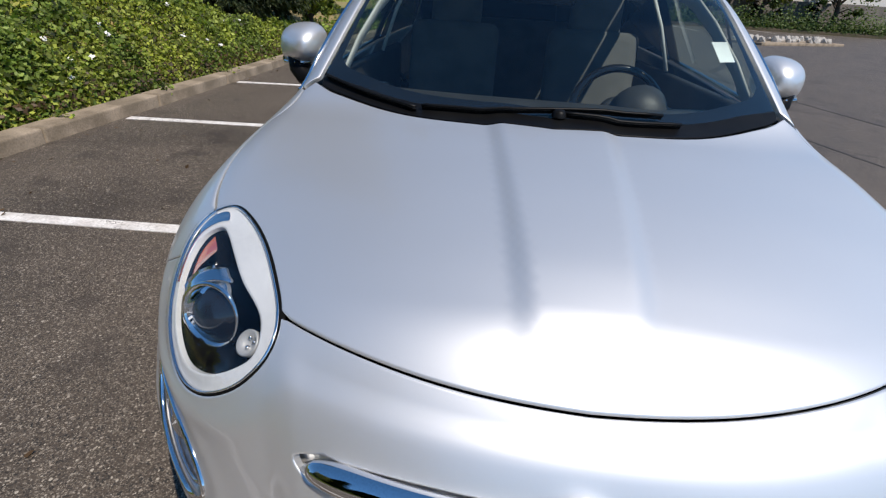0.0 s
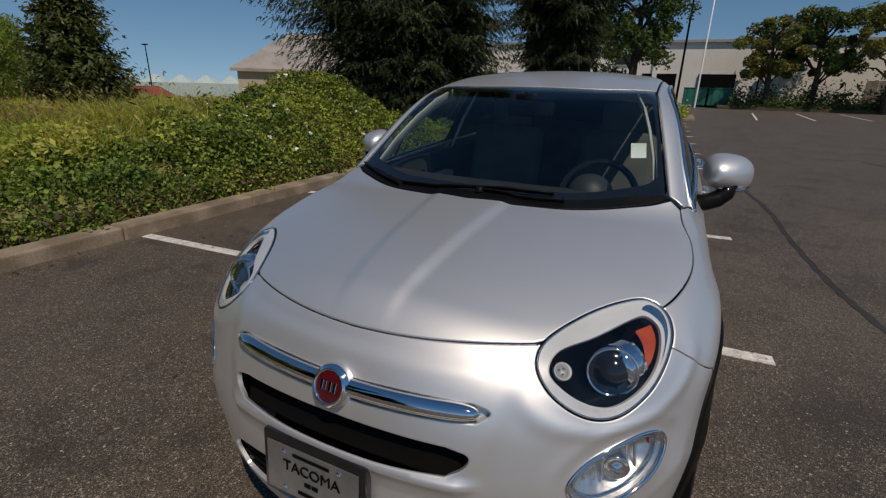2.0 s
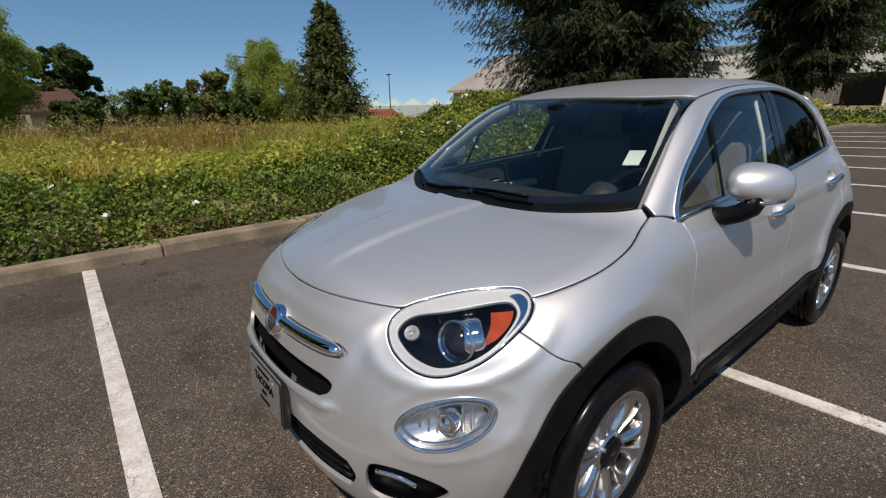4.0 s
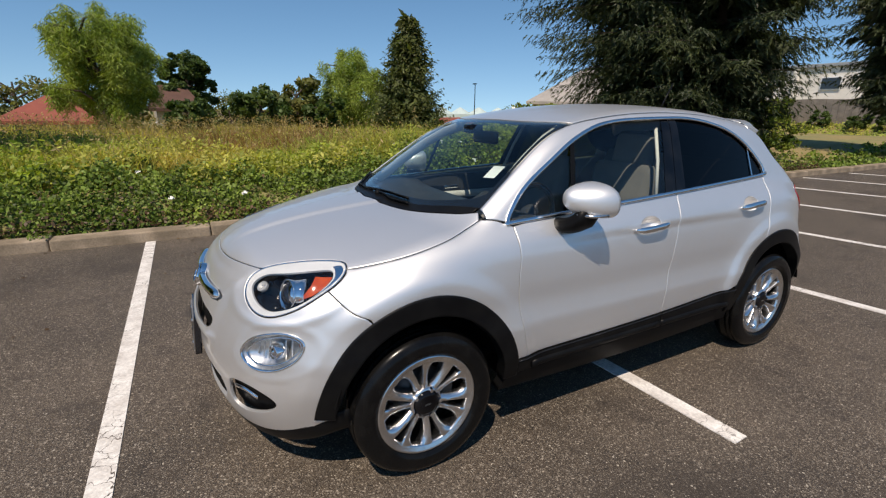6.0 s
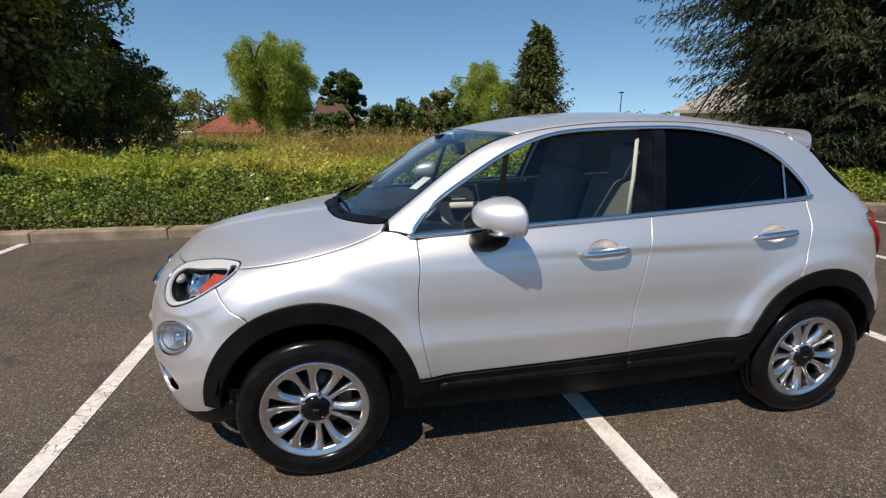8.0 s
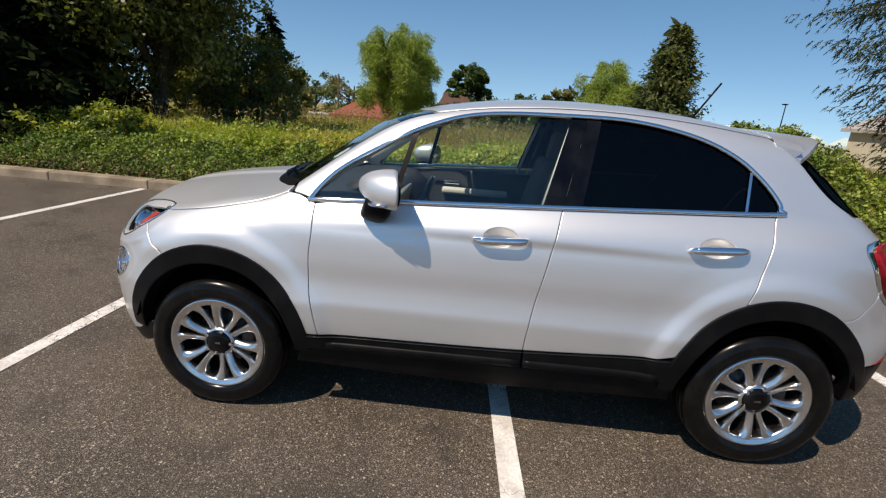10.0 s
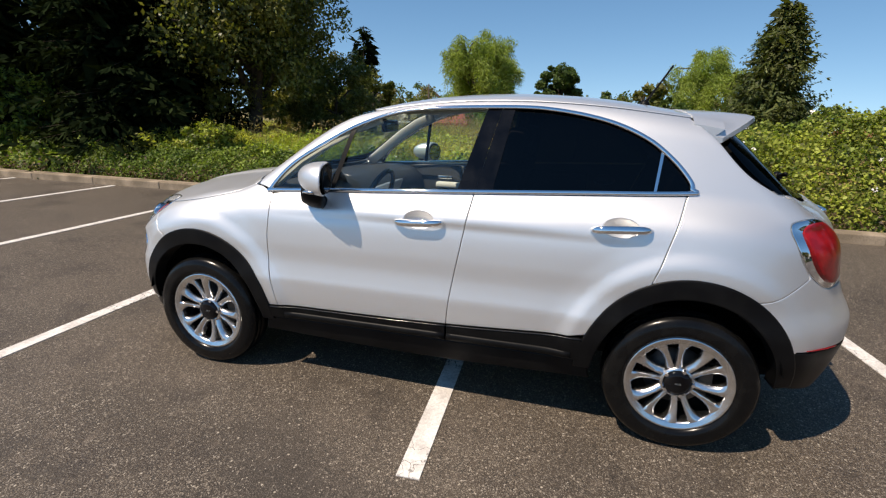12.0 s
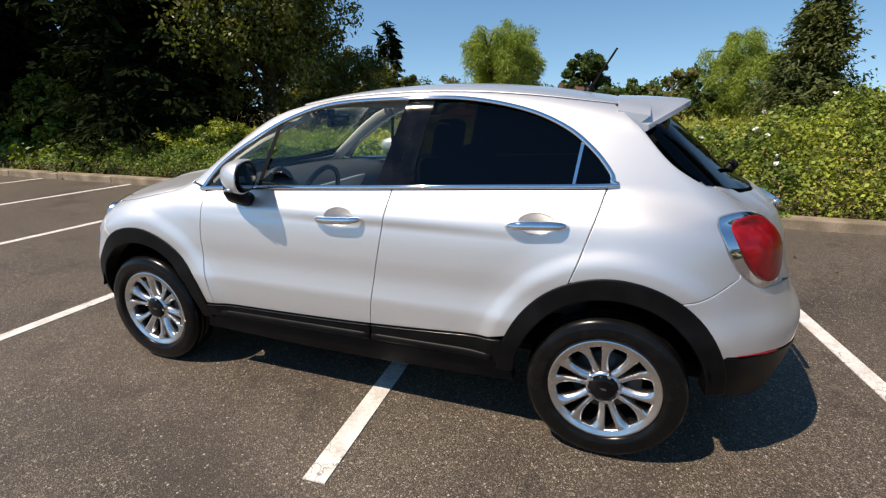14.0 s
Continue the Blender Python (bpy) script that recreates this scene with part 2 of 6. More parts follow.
PRIVACY = clear("privacy_glass", (0.035, 0.036, 0.04), 0.4)
TAILPANE = clear("rear_screen_glass", (0.02, 0.021, 0.024), 0.45)
LENS = clear("lamp_lens", (0.94, 0.95, 0.96), 0.8)
AMBER = shade("amber_lens", (0.46, 0.058, 0.008), 0.12, second=(0.56, 0.085, 0.011), scale=30, fine=200, coat=0.8)
RED = shade("red_lens", (0.24, 0.003, 0.006), 0.28, second=(0.36, 0.007, 0.010), scale=24, fine=200, coat=0.35, spec=0.3)
REFLECTOR = shade("lamp_reflector", (0.78, 0.78, 0.78), 0.16, 1.0, second=(0.52, 0.52, 0.53), scale=45, fine=300, bump=0.004)
FLUTED = shade("fluted_reflector", (0.86, 0.86, 0.85), 0.30, 0.9, second=(0.66, 0.66, 0.66), scale=60, fine=300, bump=0.006)
LID = shade("lamp_lid", (0.66, 0.66, 0.65), 0.3, second=(0.60, 0.60, 0.59))
WHITE = shade("white_plastic", (0.80, 0.80, 0.78), 0.35, second=(0.76, 0.76, 0.74))
MAROON = shade("badge_red", (0.10, 0.006, 0.011), 0.25, second=(0.07, 0.005, 0.008), coat=0.8)
PAPER = shade("paper", (0.85, 0.87, 0.84), 0.8)
PLASTER = shade("warehouse_wall", (0.80, 0.76, 0.69), 0.9, second=(0.73, 0.69, 0.62), scale=0.3, fine=6)
ROOFING = shade("roof_shingle", (0.36, 0.33, 0.30), 0.9, second=(0.28, 0.26, 0.24), scale=1.2, fine=20, bump=0.02)
REDROOF = shade("red_roof", (0.27, 0.075, 0.05), 0.9, second=(0.21, 0.06, 0.042), scale=1.0, fine=16)
SIDING = shade("siding", (0.50, 0.45, 0.34), 0.85, second=(0.44, 0.39, 0.30), scale=1.0, fine=10)
TIMBER = shade("fence_timber", (0.22, 0.19, 0.16), 0.9, second=(0.16, 0.14, 0.12), scale=2, fine=20, vary=0.2)
STEEL = shade("painted_steel", (0.42, 0.42, 0.41), 0.5, 0.3)
MINT = shade("white_canvas", (0.50, 0.60, 0.57), 0.7)
TEAL = shade("green_steel", (0.02, 0.17, 0.12), 0.5, second=(0.016, 0.13, 0.10), scale=2)
WINDOW = shade("window_dark", (0.03, 0.04, 0.05), 0.08)
PAVING = shade("worn_concrete", (0.40, 0.37, 0.33), 0.85, second=(0.33, 0.305, 0.27), scale=0.8, fine=30)
ROCK = shade("rock", (0.40, 0.37, 0.33), 0.9, second=(0.30, 0.28, 0.25), scale=5, fine=40, vary=0.25)


# ---- mesh helpers ----
def mesh_of(name, verts, faces, material, smooth=True):
    me = bpy.data.meshes.new(name)
    me.from_pydata([tuple(map(float, v)) for v in verts], [], [tuple(map(int, f)) for f in faces])
    me.materials.append(material)
    if smooth:
        me.polygons.foreach_set("use_smooth", [True] * len(me.polygons))
    me.update()
    return me


def part(name, data, material, parent=None, label="", smooth=True):
    """Links a bmesh, or (vertices, faces), as one mesh object under a thing or a part."""
    if isinstance(data, tuple):
        me = mesh_of(name, *data, material, smooth)
    elif isinstance(data, bpy.types.Mesh):
        me = data
    else:
        me = bpy.data.meshes.new(name)
        data.to_mesh(me)
        data.free()
        me.materials.append(material)
        if smooth:
            me.polygons.foreach_set("use_smooth", [True] * len(me.polygons))
    ob = new(name, me)
    if parent is not None:
        ob.parent = parent
    return tagged(ob, label) if label else ob


def thing(name, label, category, at=(0, 0, 0), group=""):
    ob = new(name)
    ob.empty_display_size = 0.1
    ob.location = at
    return tagged(ob, label, category, group)


def box_bm(size, at=(0, 0, 0), bevel=0.0, turn=None, segments=2):
    bm = bmesh.new()
    m = Matrix.Translation(at) @ (turn or Matrix()) @ Matrix.Diagonal((*size, 1))
    bmesh.ops.create_cube(bm, size=1, matrix=m)
    if bevel:
        bmesh.ops.bevel(bm, geom=bm.edges[:], offset=bevel, segments=segments, affect="EDGES", profile=0.6)
    return bm


def lathe(profile, n=48, axis="x", sweep=2 * math.pi):
    """Turns a profile of (along, radius) about an axis through the origin."""
    pr, k = np.array(profile, float), len(profile)
    a = np.arange(n) / n * sweep
    al, r = np.tile(pr[:, 0], n), np.tile(pr[:, 1], n)
    c, s = np.repeat(np.cos(a), k), np.repeat(np.sin(a), k)
    v = np.stack([al, r * c, r * s], 1) if axis == "x" else np.stack([r * c, r * s, al], 1)
    f = [(i * k + j, i * k + j + 1, ((i + 1) % n) * k + j + 1, ((i + 1) % n) * k + j) for i in range(n) for j in range(k - 1)]
    if axis == "x":
        f = [q[::-1] for q in f]
    return v, f


def sweep(points, normals, section, closed=False, cap=True):
    """Carries a section of (across, up) along points; up follows the normals."""
    p, nn, s = np.asarray(points, float), np.asarray(normals, float), np.asarray(section, float)
    t = np.roll(p, -1, 0) - np.roll(p, 1, 0)
    if not closed:
        t[0], t[-1] = p[1] - p[0], p[-1] - p[-2]
    t /= np.linalg.norm(t, axis=1, keepdims=True) + 1e-9
    side = np.cross(t, nn)
    side /= np.linalg.norm(side, axis=1, keepdims=True) + 1e-9
    up = np.cross(side, t)
    v = (p[:, None] + side[:, None] * s[None, :, :1] + up[:, None] * s[None, :, 1:]).reshape(-1, 3)
    n, k = len(p), len(s)
    f = [(i * k + j, i * k + (j + 1) % k, ((i + 1) % n) * k + (j + 1) % k, ((i + 1) % n) * k + j) for i in range(n if closed else n - 1) for j in range(k)]
    if cap and not closed:
        f += [tuple(range(k))[::-1], tuple((n - 1) * k + j for j in range(k))]
    return v, f


def ring(a, b, n=10):
    """An oval section."""
    return [(a * math.cos(2 * math.pi * i / n), b * math.sin(2 * math.pi * i / n)) for i in range(n)]


def seg(*pts, n=8):
    """A smooth run through a few points; the last point is left to the next run."""
    p = np.array(pts, float)
    if len(p) == 2:
        return [tuple(p[0] + (p[1] - p[0]) * i / n) for i in range(n)]
    q = np.concatenate((2 * p[:1] - p[1:2], p, 2 * p[-1:] - p[-2:-1]))
    out = []
    for i in range(1, len(q) - 2):
        for j in range(n):
            t = j / n
            out.append(tuple(0.5 * (2 * q[i] + (q[i + 1] - q[i - 1]) * t + (2 * q[i - 1] - 5 * q[i] + 4 * q[i + 1] - q[i + 2]) * t**2
                                    + (3 * q[i] - q[i - 1] - 3 * q[i + 1] + q[i + 2]) * t**3)))
    return out


def closed(*pts, n=8):
    """A smooth closed loop through a few points."""
    p = list(pts)
    run = seg(*(p[-2:] + p + p[:2]), n=n)
    return run[2 * n:-n]


def tube(path, radius, n=8):
    p = np.array(path, float)
    up = np.array([[0.31, 0.17, 0.93]]) + p * 0
    return sweep(p, up, ring(radius, radius, n))


def leaf_mesh(name, at, size, material, aim=None, spread=1.0, narrow=0.55, rng=None):
    """Many small folded leaves, one at each place. aim: the mean way that the leaves face."""
    rng = rng or np.random.default_rng(1)
    n = len(at)
    nrm = rng.normal(size=(n, 3)) * spread + (np.array([0, 0, 0.6]) if aim is None else aim)
    nrm /= np.linalg.norm(nrm, axis=1, keepdims=True)
    lon = np.cross(nrm, rng.normal(size=(n, 3)))
    lon /= np.linalg.norm(lon, axis=1, keepdims=True)
    lat = np.cross(nrm, lon)
    s = (np.asarray(size) * rng.uniform(0.6, 1.35, n))[:, None]
    w = s * narrow
    v = np.stack([at - lon * s * 0.5, at + lat * w * 0.5 - nrm * w * 0.15, at + lon * s * 0.5 - nrm * s * 0.1, at - lat * w * 0.5 - nrm * w * 0.15], 1).reshape(-1, 3)
    return quads(name, v, material)


def quads(name, v, material, k=4):
    """Loose faces of k corners each."""
    n = len(v) // k
    me = bpy.data.meshes.new(name)
    me.vertices.add(k * n)
    me.vertices.foreach_set("co", v.astype(np.float32).ravel())
    me.loops.add(k * n)
    me.loops.foreach_set("vertex_index", np.arange(k * n, dtype=np.int32))
    me.polygons.add(n)
    me.polygons.foreach_set("loop_start", np.arange(0, k * n, k, dtype=np.int32))
    me.materials.append(material)
    me.update()
    me.validate()
    return me

# ---- form of the car body ----
def spline(xs, ys):
    """A smooth curve through a few support values."""
    xs, ys = np.array(xs, float), np.array(ys, float)
    d = np.diff(ys) / np.diff(xs)
    m = np.concatenate(([d[0]], (d[1:] * np.diff(xs)[:-1] + d[:-1] * np.diff(xs)[1:]) / (xs[2:] - xs[:-2]), [d[-1]]))

    def value(x):
        x = np.clip(x, xs[0], xs[-1])
        i = np.clip(np.searchsorted(xs, x) - 1, 0, len(xs) - 2)
        h = xs[i + 1] - xs[i]
        t = (x - xs[i]) / h
        return ((2 * t**3 - 3 * t**2 + 1) * ys[i] + (t**3 - 2 * t**2 + t) * h * m[i]
                + (3 * t**2 - 2 * t**3) * ys[i + 1] + (t**3 - t**2) * h * m[i + 1])
    return value


def smax(a, b, k):
    h = np.clip(0.5 + 0.5 * (a - b) / k, 0, 1)
    return b * (1 - h) + a * h + k * h * (1 - h)


def step(a, b, x):
    t = np.clip((x - a) / (b - a), 0, 1)
    return t * t * (3 - 2 * t)


AXLE = 1.285
HUB = 0.334
side_w = spline([0.10, 0.30, 0.45, 0.56, 0.61, 0.645, 0.70, 0.82, 0.95, 1.05, 1.15, 1.30], [0.78, 0.858, 0.881, 0.8875, 0.8875, 0.882, 0.875, 0.874, 0.862, 0.838, 0.79, 0.70])
nose_y = spline([0.10, 0.22, 0.34, 0.45, 0.56, 0.66, 0.78, 0.86, 0.93, 1.05, 1.2], [-1.97, -2.05, -2.095, -2.11, -2.112, -2.095, -2.06, -2.03, -1.99, -1.9, -1.7])
tail_y = spline([0.15, 0.3, 0.45, 0.56, 0.64, 0.72, 0.85, 1.0, 1.1, 1.2, 1.3], [1.97, 2.05, 2.10, 2.12, 2.115, 2.07, 2.02, 1.985, 1.955, 1.90, 1.8])
deck_z = spline([-2.2, -2.05, -1.95, -1.8, -1.6, -1.4, -1.2, -1.0, -0.5, 0.5, 1.5, 1.75, 1.95, 2.2], [0.80, 0.90, 0.95, 0.998, 1.042, 1.072, 1.095, 1.105, 1.10, 1.14, 1.175, 1.155, 1.11, 1.0])
deck_c = spline([-2.1, -1.88, -1.5, -1.1, -0.5, 1.2, 1.7, 2.1], [0.30, 0.27, 0.16, 0.08, 0.05, 0.05, 0.12, 0.2])
roof_z = spline([-1.3, -0.6, -0.15, 0.375, 0.85, 1.15, 1.45, 1.8], [1.25, 1.475, 1.572, 1.612, 1.592, 1.552, 1.498, 1.42])


def body(x, y, z):
    """Below zero inside the car's painted form."""
    x = np.abs(x)
    w = side_w(z)
    for s in (-1, 1):
        r = np.hypot(y - s * AXLE, (z - HUB) * 0.94)
        w = w + (0.010 * (1 - step(0.50, 0.66, r)) + 0.012 * (1 - step(0.515, 0.59, r))) * step(0.3, 0.5, z)
    front, rear = np.maximum(-1.3 - y, 0) / (-1.3 - nose_y(z)), np.maximum(y - 1.2, 0) / (tail_y(z) - 1.2)
    q = x / w
    side = (np.where(front > 0, (q**2.5 + front**2.5) ** 0.4, np.where(rear > 0, (q**2.8 + rear**2.8) ** (1 / 2.8), q)) - 1) * 0.86
    xr = 0.078 + 0.09 * (y + 2.0)
    ridge = 0.011 * (1 - step(xr - 0.024, xr + 0.024, x)) * step(-2.02, -1.75, y)
    # sculpted nose: raised shield, lip under the upper grille, rolled edges round the lamps
    u, v = np.degrees(np.arctan2(x, -1.0 - y)), np.degrees(np.arctan2(z - 0.45, np.hypot(x, y + 1.0)))
    lamp = np.hypot((u - 39.8) * 0.978 + (v - 23.5) * 0.21, ((v - 23.5) * 0.978 - (u - 39.8) * 0.21) * 1.95) / 11.9
    fog = np.hypot((u - 39.0) * 0.98 + (v - 10.0) * 0.2, ((v - 10.0) * 0.98 - (u - 39.0) * 0.2) * 1.85) / 7.4
    edge = 22.6 + 0.42 * (v - 17)
    nose = 0.011 * (1 - step(edge - 1.8, edge + 2.2, u)) * (1 - step(21.4, 23.8, v)) * step(5, 8, v)
    nose = nose + 0.014 * np.exp(-((v - 8.5) / 0.85) ** 2) * (1 - step(17, 22, u))
    nose = nose + 0.006 * np.exp(-((lamp - 1.27) / 0.15) ** 2) * (1 - step(22, 27, v)) + 0.0025 * np.exp(-((fog - 1.42) / 0.2) ** 2)
    side = side - nose * (y < -1.2)
    deck = (z - deck_z(y) + deck_c(y) * x**2 - ridge) * 0.93
    low = smax(side, deck, 0.13)
    glass = (-1.175 + (z - 1.09) * 1.50 + 0.36 * x**2 - y) * 0.55
    flank = (x - 0.812 + 0.40 * (z - 1.1) + 0.10 * np.maximum(z - 1.1, 0) ** 2 + 0.043 * ((y - 0.2) / 1.03) ** 2) * 0.92
    roof = z - roof_z(y) + 0.11 * x**2
    back = (y - 1.86 + (z - 1.12) * 1.12 + 0.33 * x**2) * 0.66
    cabin = smax(smax(smax(smax(roof, flank, 0.10), glass, 0.05), back, 0.07), 1.0 + 0.075 * step(1.3, 1.6, y) - z, 0.03)
    return -smax(-low, -cabin, 0.045)


def slope(p):
    """Outward normals of the form at the points p."""
    e = 0.002
    g = np.stack([body(*(p + d).T) - body(*(p - d).T) for d in np.eye(3) * e], 1)
    return g / np.linalg.norm(g, axis=1, keepdims=True)


class View:
    """A way to lay flat outlines on the form: rays of a 2D chart that meet it once."""
    def __init__(self, ray, chart, reach, unit):
        self.ray, self.chart, self.reach, self.unit = ray, chart, reach, unit

    def lay(self, uv):
        o, d = self.ray(np.asarray(uv, float))
        s = np.linspace(*self.reach, 90)
        f = np.stack([body(*(o + d * k).T) for k in s])
        out = f > 0
        last = np.where(out.any(0), out.argmax(0), len(s) - 1)
        a, b = s[np.maximum(last - 1, 0)], s[last]
        for _ in range(22):
            m = (a + b) / 2
            inside = body(*(o + d * m[:, None]).T) < 0
            a, b = np.where(inside, m, a), np.where(inside, b, m)
        p = o + d * ((a + b) / 2)[:, None]
        return p, slope(p)


def polar(cy, cz, sign):
    def ray(uv):
        u, v = np.radians(uv[:, 0]), np.radians(uv[:, 1])
        d = np.stack([np.sin(u) * np.cos(v), sign * np.cos(u) * np.cos(v), np.sin(v)], 1)
        return np.array([[0, cy, cz]]) + d * 0, d

    def chart(p):
        x, y, z = p[:, 0], sign * (p[:, 1] - cy), p[:, 2] - cz
        return np.degrees(np.stack([np.arctan2(x, y), np.arctan2(z, np.hypot(x, y))], 1))
    return View(ray, chart, (0.2, 1.7), 57.3)


NOSE, TAIL = polar(-1.0, 0.45, -1), polar(0.95, 0.6, 1)
FLANK = View(lambda uv: (np.stack([uv[:, 0] * 0 + 0.05, uv[:, 0], uv[:, 1]], 1), np.array([[1.0, 0, 0]]) + uv[:, :1] * 0), lambda p: p[:, 1:], (0, 1.0), 1)
TOP = View(lambda uv: (np.stack([uv[:, 0], uv[:, 1], uv[:, 0] * 0 + 0.75], 1), np.array([[0, 0, 1.0]]) + uv[:, :1] * 0), lambda p: p[:, :2], (0, 1.0), 1)
# ---- end of the form ----

# ---- ground, lot, kerb ----
KERB_X = -4.02


thicket = spline([-30, -4, 0, 1.2, 2.0, 2.6, 3.4, 4.2, 4.9, 5.5, 6.2, 7.2, 9, 30], [0.62, 0.55, 0.55, 0.74, 0.92, 1.06, 1.22, 1.52, 1.66, 1.66, 1.25, 0.75, 0.5, 0.3])


def bramble_top(y):
    """Height of the undergrowth behind the kerb along the lot."""
    return thicket(y) + 0.05 * np.sin(y * 1.7) + 0.05 * np.sin(y * 4.1 + 1)


def undergrowth(d, y):
    """Height over the kerb's foot at d behind it."""
    back = 1 - 0.6 * step(1.6, 4.0, d) * step(0.5, 2, y)
    return back * bramble_top(y) * (1 - np.exp(-np.maximum(d, 0) / (0.30 + 0.45 * step(2, 4, y)))) + (0.07 * np.sin(d * 5 + y * 3) + 0.14 * np.sin(5.3 * y + 2 * d) * np.sin(4.9 * d - 1.7 * y + 1) + 0.05 * np.sin(14.1 * y - 5 * d) * np.sin(12.7 * d + 4.3 * y)) * step(0, 0.4, d)


def land(x, y):
    d = KERB_X - 0.2 - x
    rise = np.where(d > 0, 0.06 + 0.30 * step(0.2, 5, d) - 2.3 * step(20, 30, d), -0.03)
    band = step(0.02, 0.4, d) * (1 - step(2.2 + 2.2 * step(1, 3, y), 3.5 + 2.2 * step(1, 3, y), d)) * (1 - step(24, 27, y))
    return rise + 0.55 * undergrowth(d, y) * band


def sheet(name, xs, ys, height, material, keep=None):
    gx, gy = np.meshgrid(xs, ys, indexing="ij")
    v = np.stack([gx, gy, height(gx, gy)], -1).reshape(-1, 3)
    k = len(ys)
    f = [(i * k + j, (i + 1) * k + j, (i + 1) * k + j + 1, i * k + j + 1) for i in range(len(xs) - 1) for j in range(k - 1) if keep is None or keep(xs[i], ys[j])]
    return part(name, (v, f), material)


xs = np.concatenate((-np.geomspace(1800, 40, 12), np.arange(-38, -10, 1.0), np.arange(-10, -4.2, 0.25), [-4.2, -4.0, 0, 10, 40, 120, 500, 1800]))
ys = np.concatenate((-np.geomspace(1800, 40, 10), np.arange(-38, -12, 1.0), np.arange(-12, 12, 0.4), np.arange(12, 40, 1.0), np.geomspace(40, 1800, 10)))
tagged(sheet("ground", xs, ys, land, MEADOW), "uneven meadow soil with dry grass behind the kerb", "ground", kind="structure")
lot = part("parking_lot", box_bm((170, 150, 0.2), (80.98, 0, -0.1)), ASPHALT, smooth=False)
tagged(lot, "worn grey-brown asphalt with fine stones and oil stains", "asphalt", kind="structure")

line_mesh = None
for i in range(-5, 10):
    bm = box_bm((5.42, 0.104, 0.008), (0, 0, 0.0015))
    if line_mesh is None:
        ob = part("parking_line", bm, PAINT_LINE, smooth=False)
        line_mesh = ob.data
    else:
        bm.free()
        ob = new("parking_line", line_mesh)
    near, far = (0.18 + 2.72 * i, -0.08 + 2.44 * i) if i >= 0 else (0.18 + 2.75 * i, 0.08 + 2.63 * i)
    ob.matrix_basis = pose(-1.28, (near + far) / 2, 0, 0, 0, math.degrees(math.atan2(near - far, 5.4)))
    tagged(ob, "worn white painted bay line on the asphalt", "marking", "bay lines", kind="structure")
far_line = None
for x, y in ((5.0, 31.6), (8.4, 34.3), (12.0, 37.2), (16.2, 40.3), (20.8, 43.5), (25.4, 46.5)):
    if far_line is None:
        ob = part("parking_line", box_bm((12, 0.12, 0.008), (6, 0, 0.0015)), PAINT_LINE, smooth=False)
        far_line = ob.data
    else:
        ob = new("parking_line", far_line)
    ob.matrix_basis = pose(x, y, 0, 0, 0, 85)
    tagged(ob, "white painted bay line by the far planting", "marking", "far bay lines", kind="structure")


def seam(pts, width, material, name, label):
    p = np.array(seg(*pts, n=10) + [pts[-1]], float)
    p[:, 0] += 0.008 * np.sin(np.arange(len(p)) * 1.9)
    p3 = np.c_[p, p[:, 0] * 0]
    tagged(part(name, sweep(p3, p3 * 0 + [[0, 0, 1]], [(-width, -0.004), (-width, 0.003), (width, 0.003), (width, -0.004)]), material, smooth=False), label, "seam", kind="structure")


TAR = shade("tar", (0.030, 0.027, 0.025), 0.7, second=(0.042, 0.038, 0.034), fine_bump=0.002)
seam([(2.35, 0.2), (2.15, 1.2), (2.06, 1.95), (2.0, 3.2), (1.97, 5.0), (1.6, 8.3), (1.2, 11.6)], 0.03, TAR, "tar_seam", "dark tar seam across the asphalt")
seam([(6.4, 3.0), (5.81, 6.05), (5.5, 7.9), (4.9, 12)], 0.025, TAR, "tar_seam", "dark tar seam across the asphalt")
seam([(4.6, 1.5), (4.16, 3.38), (4.03, 4.1), (3.8, 6)], 0.02, TAR, "tar_seam", "short dark crack sealed with tar")

# ---- undergrowth and meadow ----
rng = np.random.default_rng(7)


def cover(y0, y1, n, size, material, name, label, deep=2.0, low=False):
    y = rng.uniform(y0, y1, n)
    wide = deep + 2.0 * step(1, 3, y)
    d = rng.uniform(0, 1, n) ** 1.7 * wide + 0.02
    top = undergrowth(d, y)
    front = rng.uniform(0, 1, n) < np.clip(0.55 - d * 0.5, 0, 1)
    z = np.where(front, rng.uniform(0.02, 1, n) * top, top - rng.exponential(0.05, n)) + 0.06 + 0.045 * rng.normal(size=n)
    x = KERB_X - 0.28 - d + 0.03 * rng.normal(size=n)
    spill = (rng.uniform(0, 1, n) < 0.03) & low & (y > -6) & (np.sin(y * 2.3) * np.sin(y * 5.9 + 1) > 0.72)
    x, z = np.where(spill, KERB_X + 0.03 - 0.25 * rng.uniform(0, 1, n) ** 0.6, x), np.where(spill, rng.uniform(0.05, 0.19, n), z)
    at = np.stack([x, y, np.maximum(z, 0.03)], 1)
    tagged(new(name, leaf_mesh(name, at, size, material, np.array([0.45, -0.1, 0.75]), 0.85, 0.75, rng)), label, "undergrowth", kind="stuff")


cover(-10, 2.5, 85000, 0.050, IVY, "ivy", "dense green ivy and bramble leaves spilling to the kerb", 2.0, True)
cover(1.0, 9.5, 105000, 0.055, BRAMBLE, "bramble_thicket", "tall sunlit bramble thicket with broad green leaves", 2.4, True)
cover(9, 27, 32000, 0.11, IVY, "ivy", "low ivy in the shade behind the kerb", 2.2)
cover(-26, -9.5, 26000, 0.11, IVY, "ivy", "ivy strip in tree shade along the kerb", 2.2)

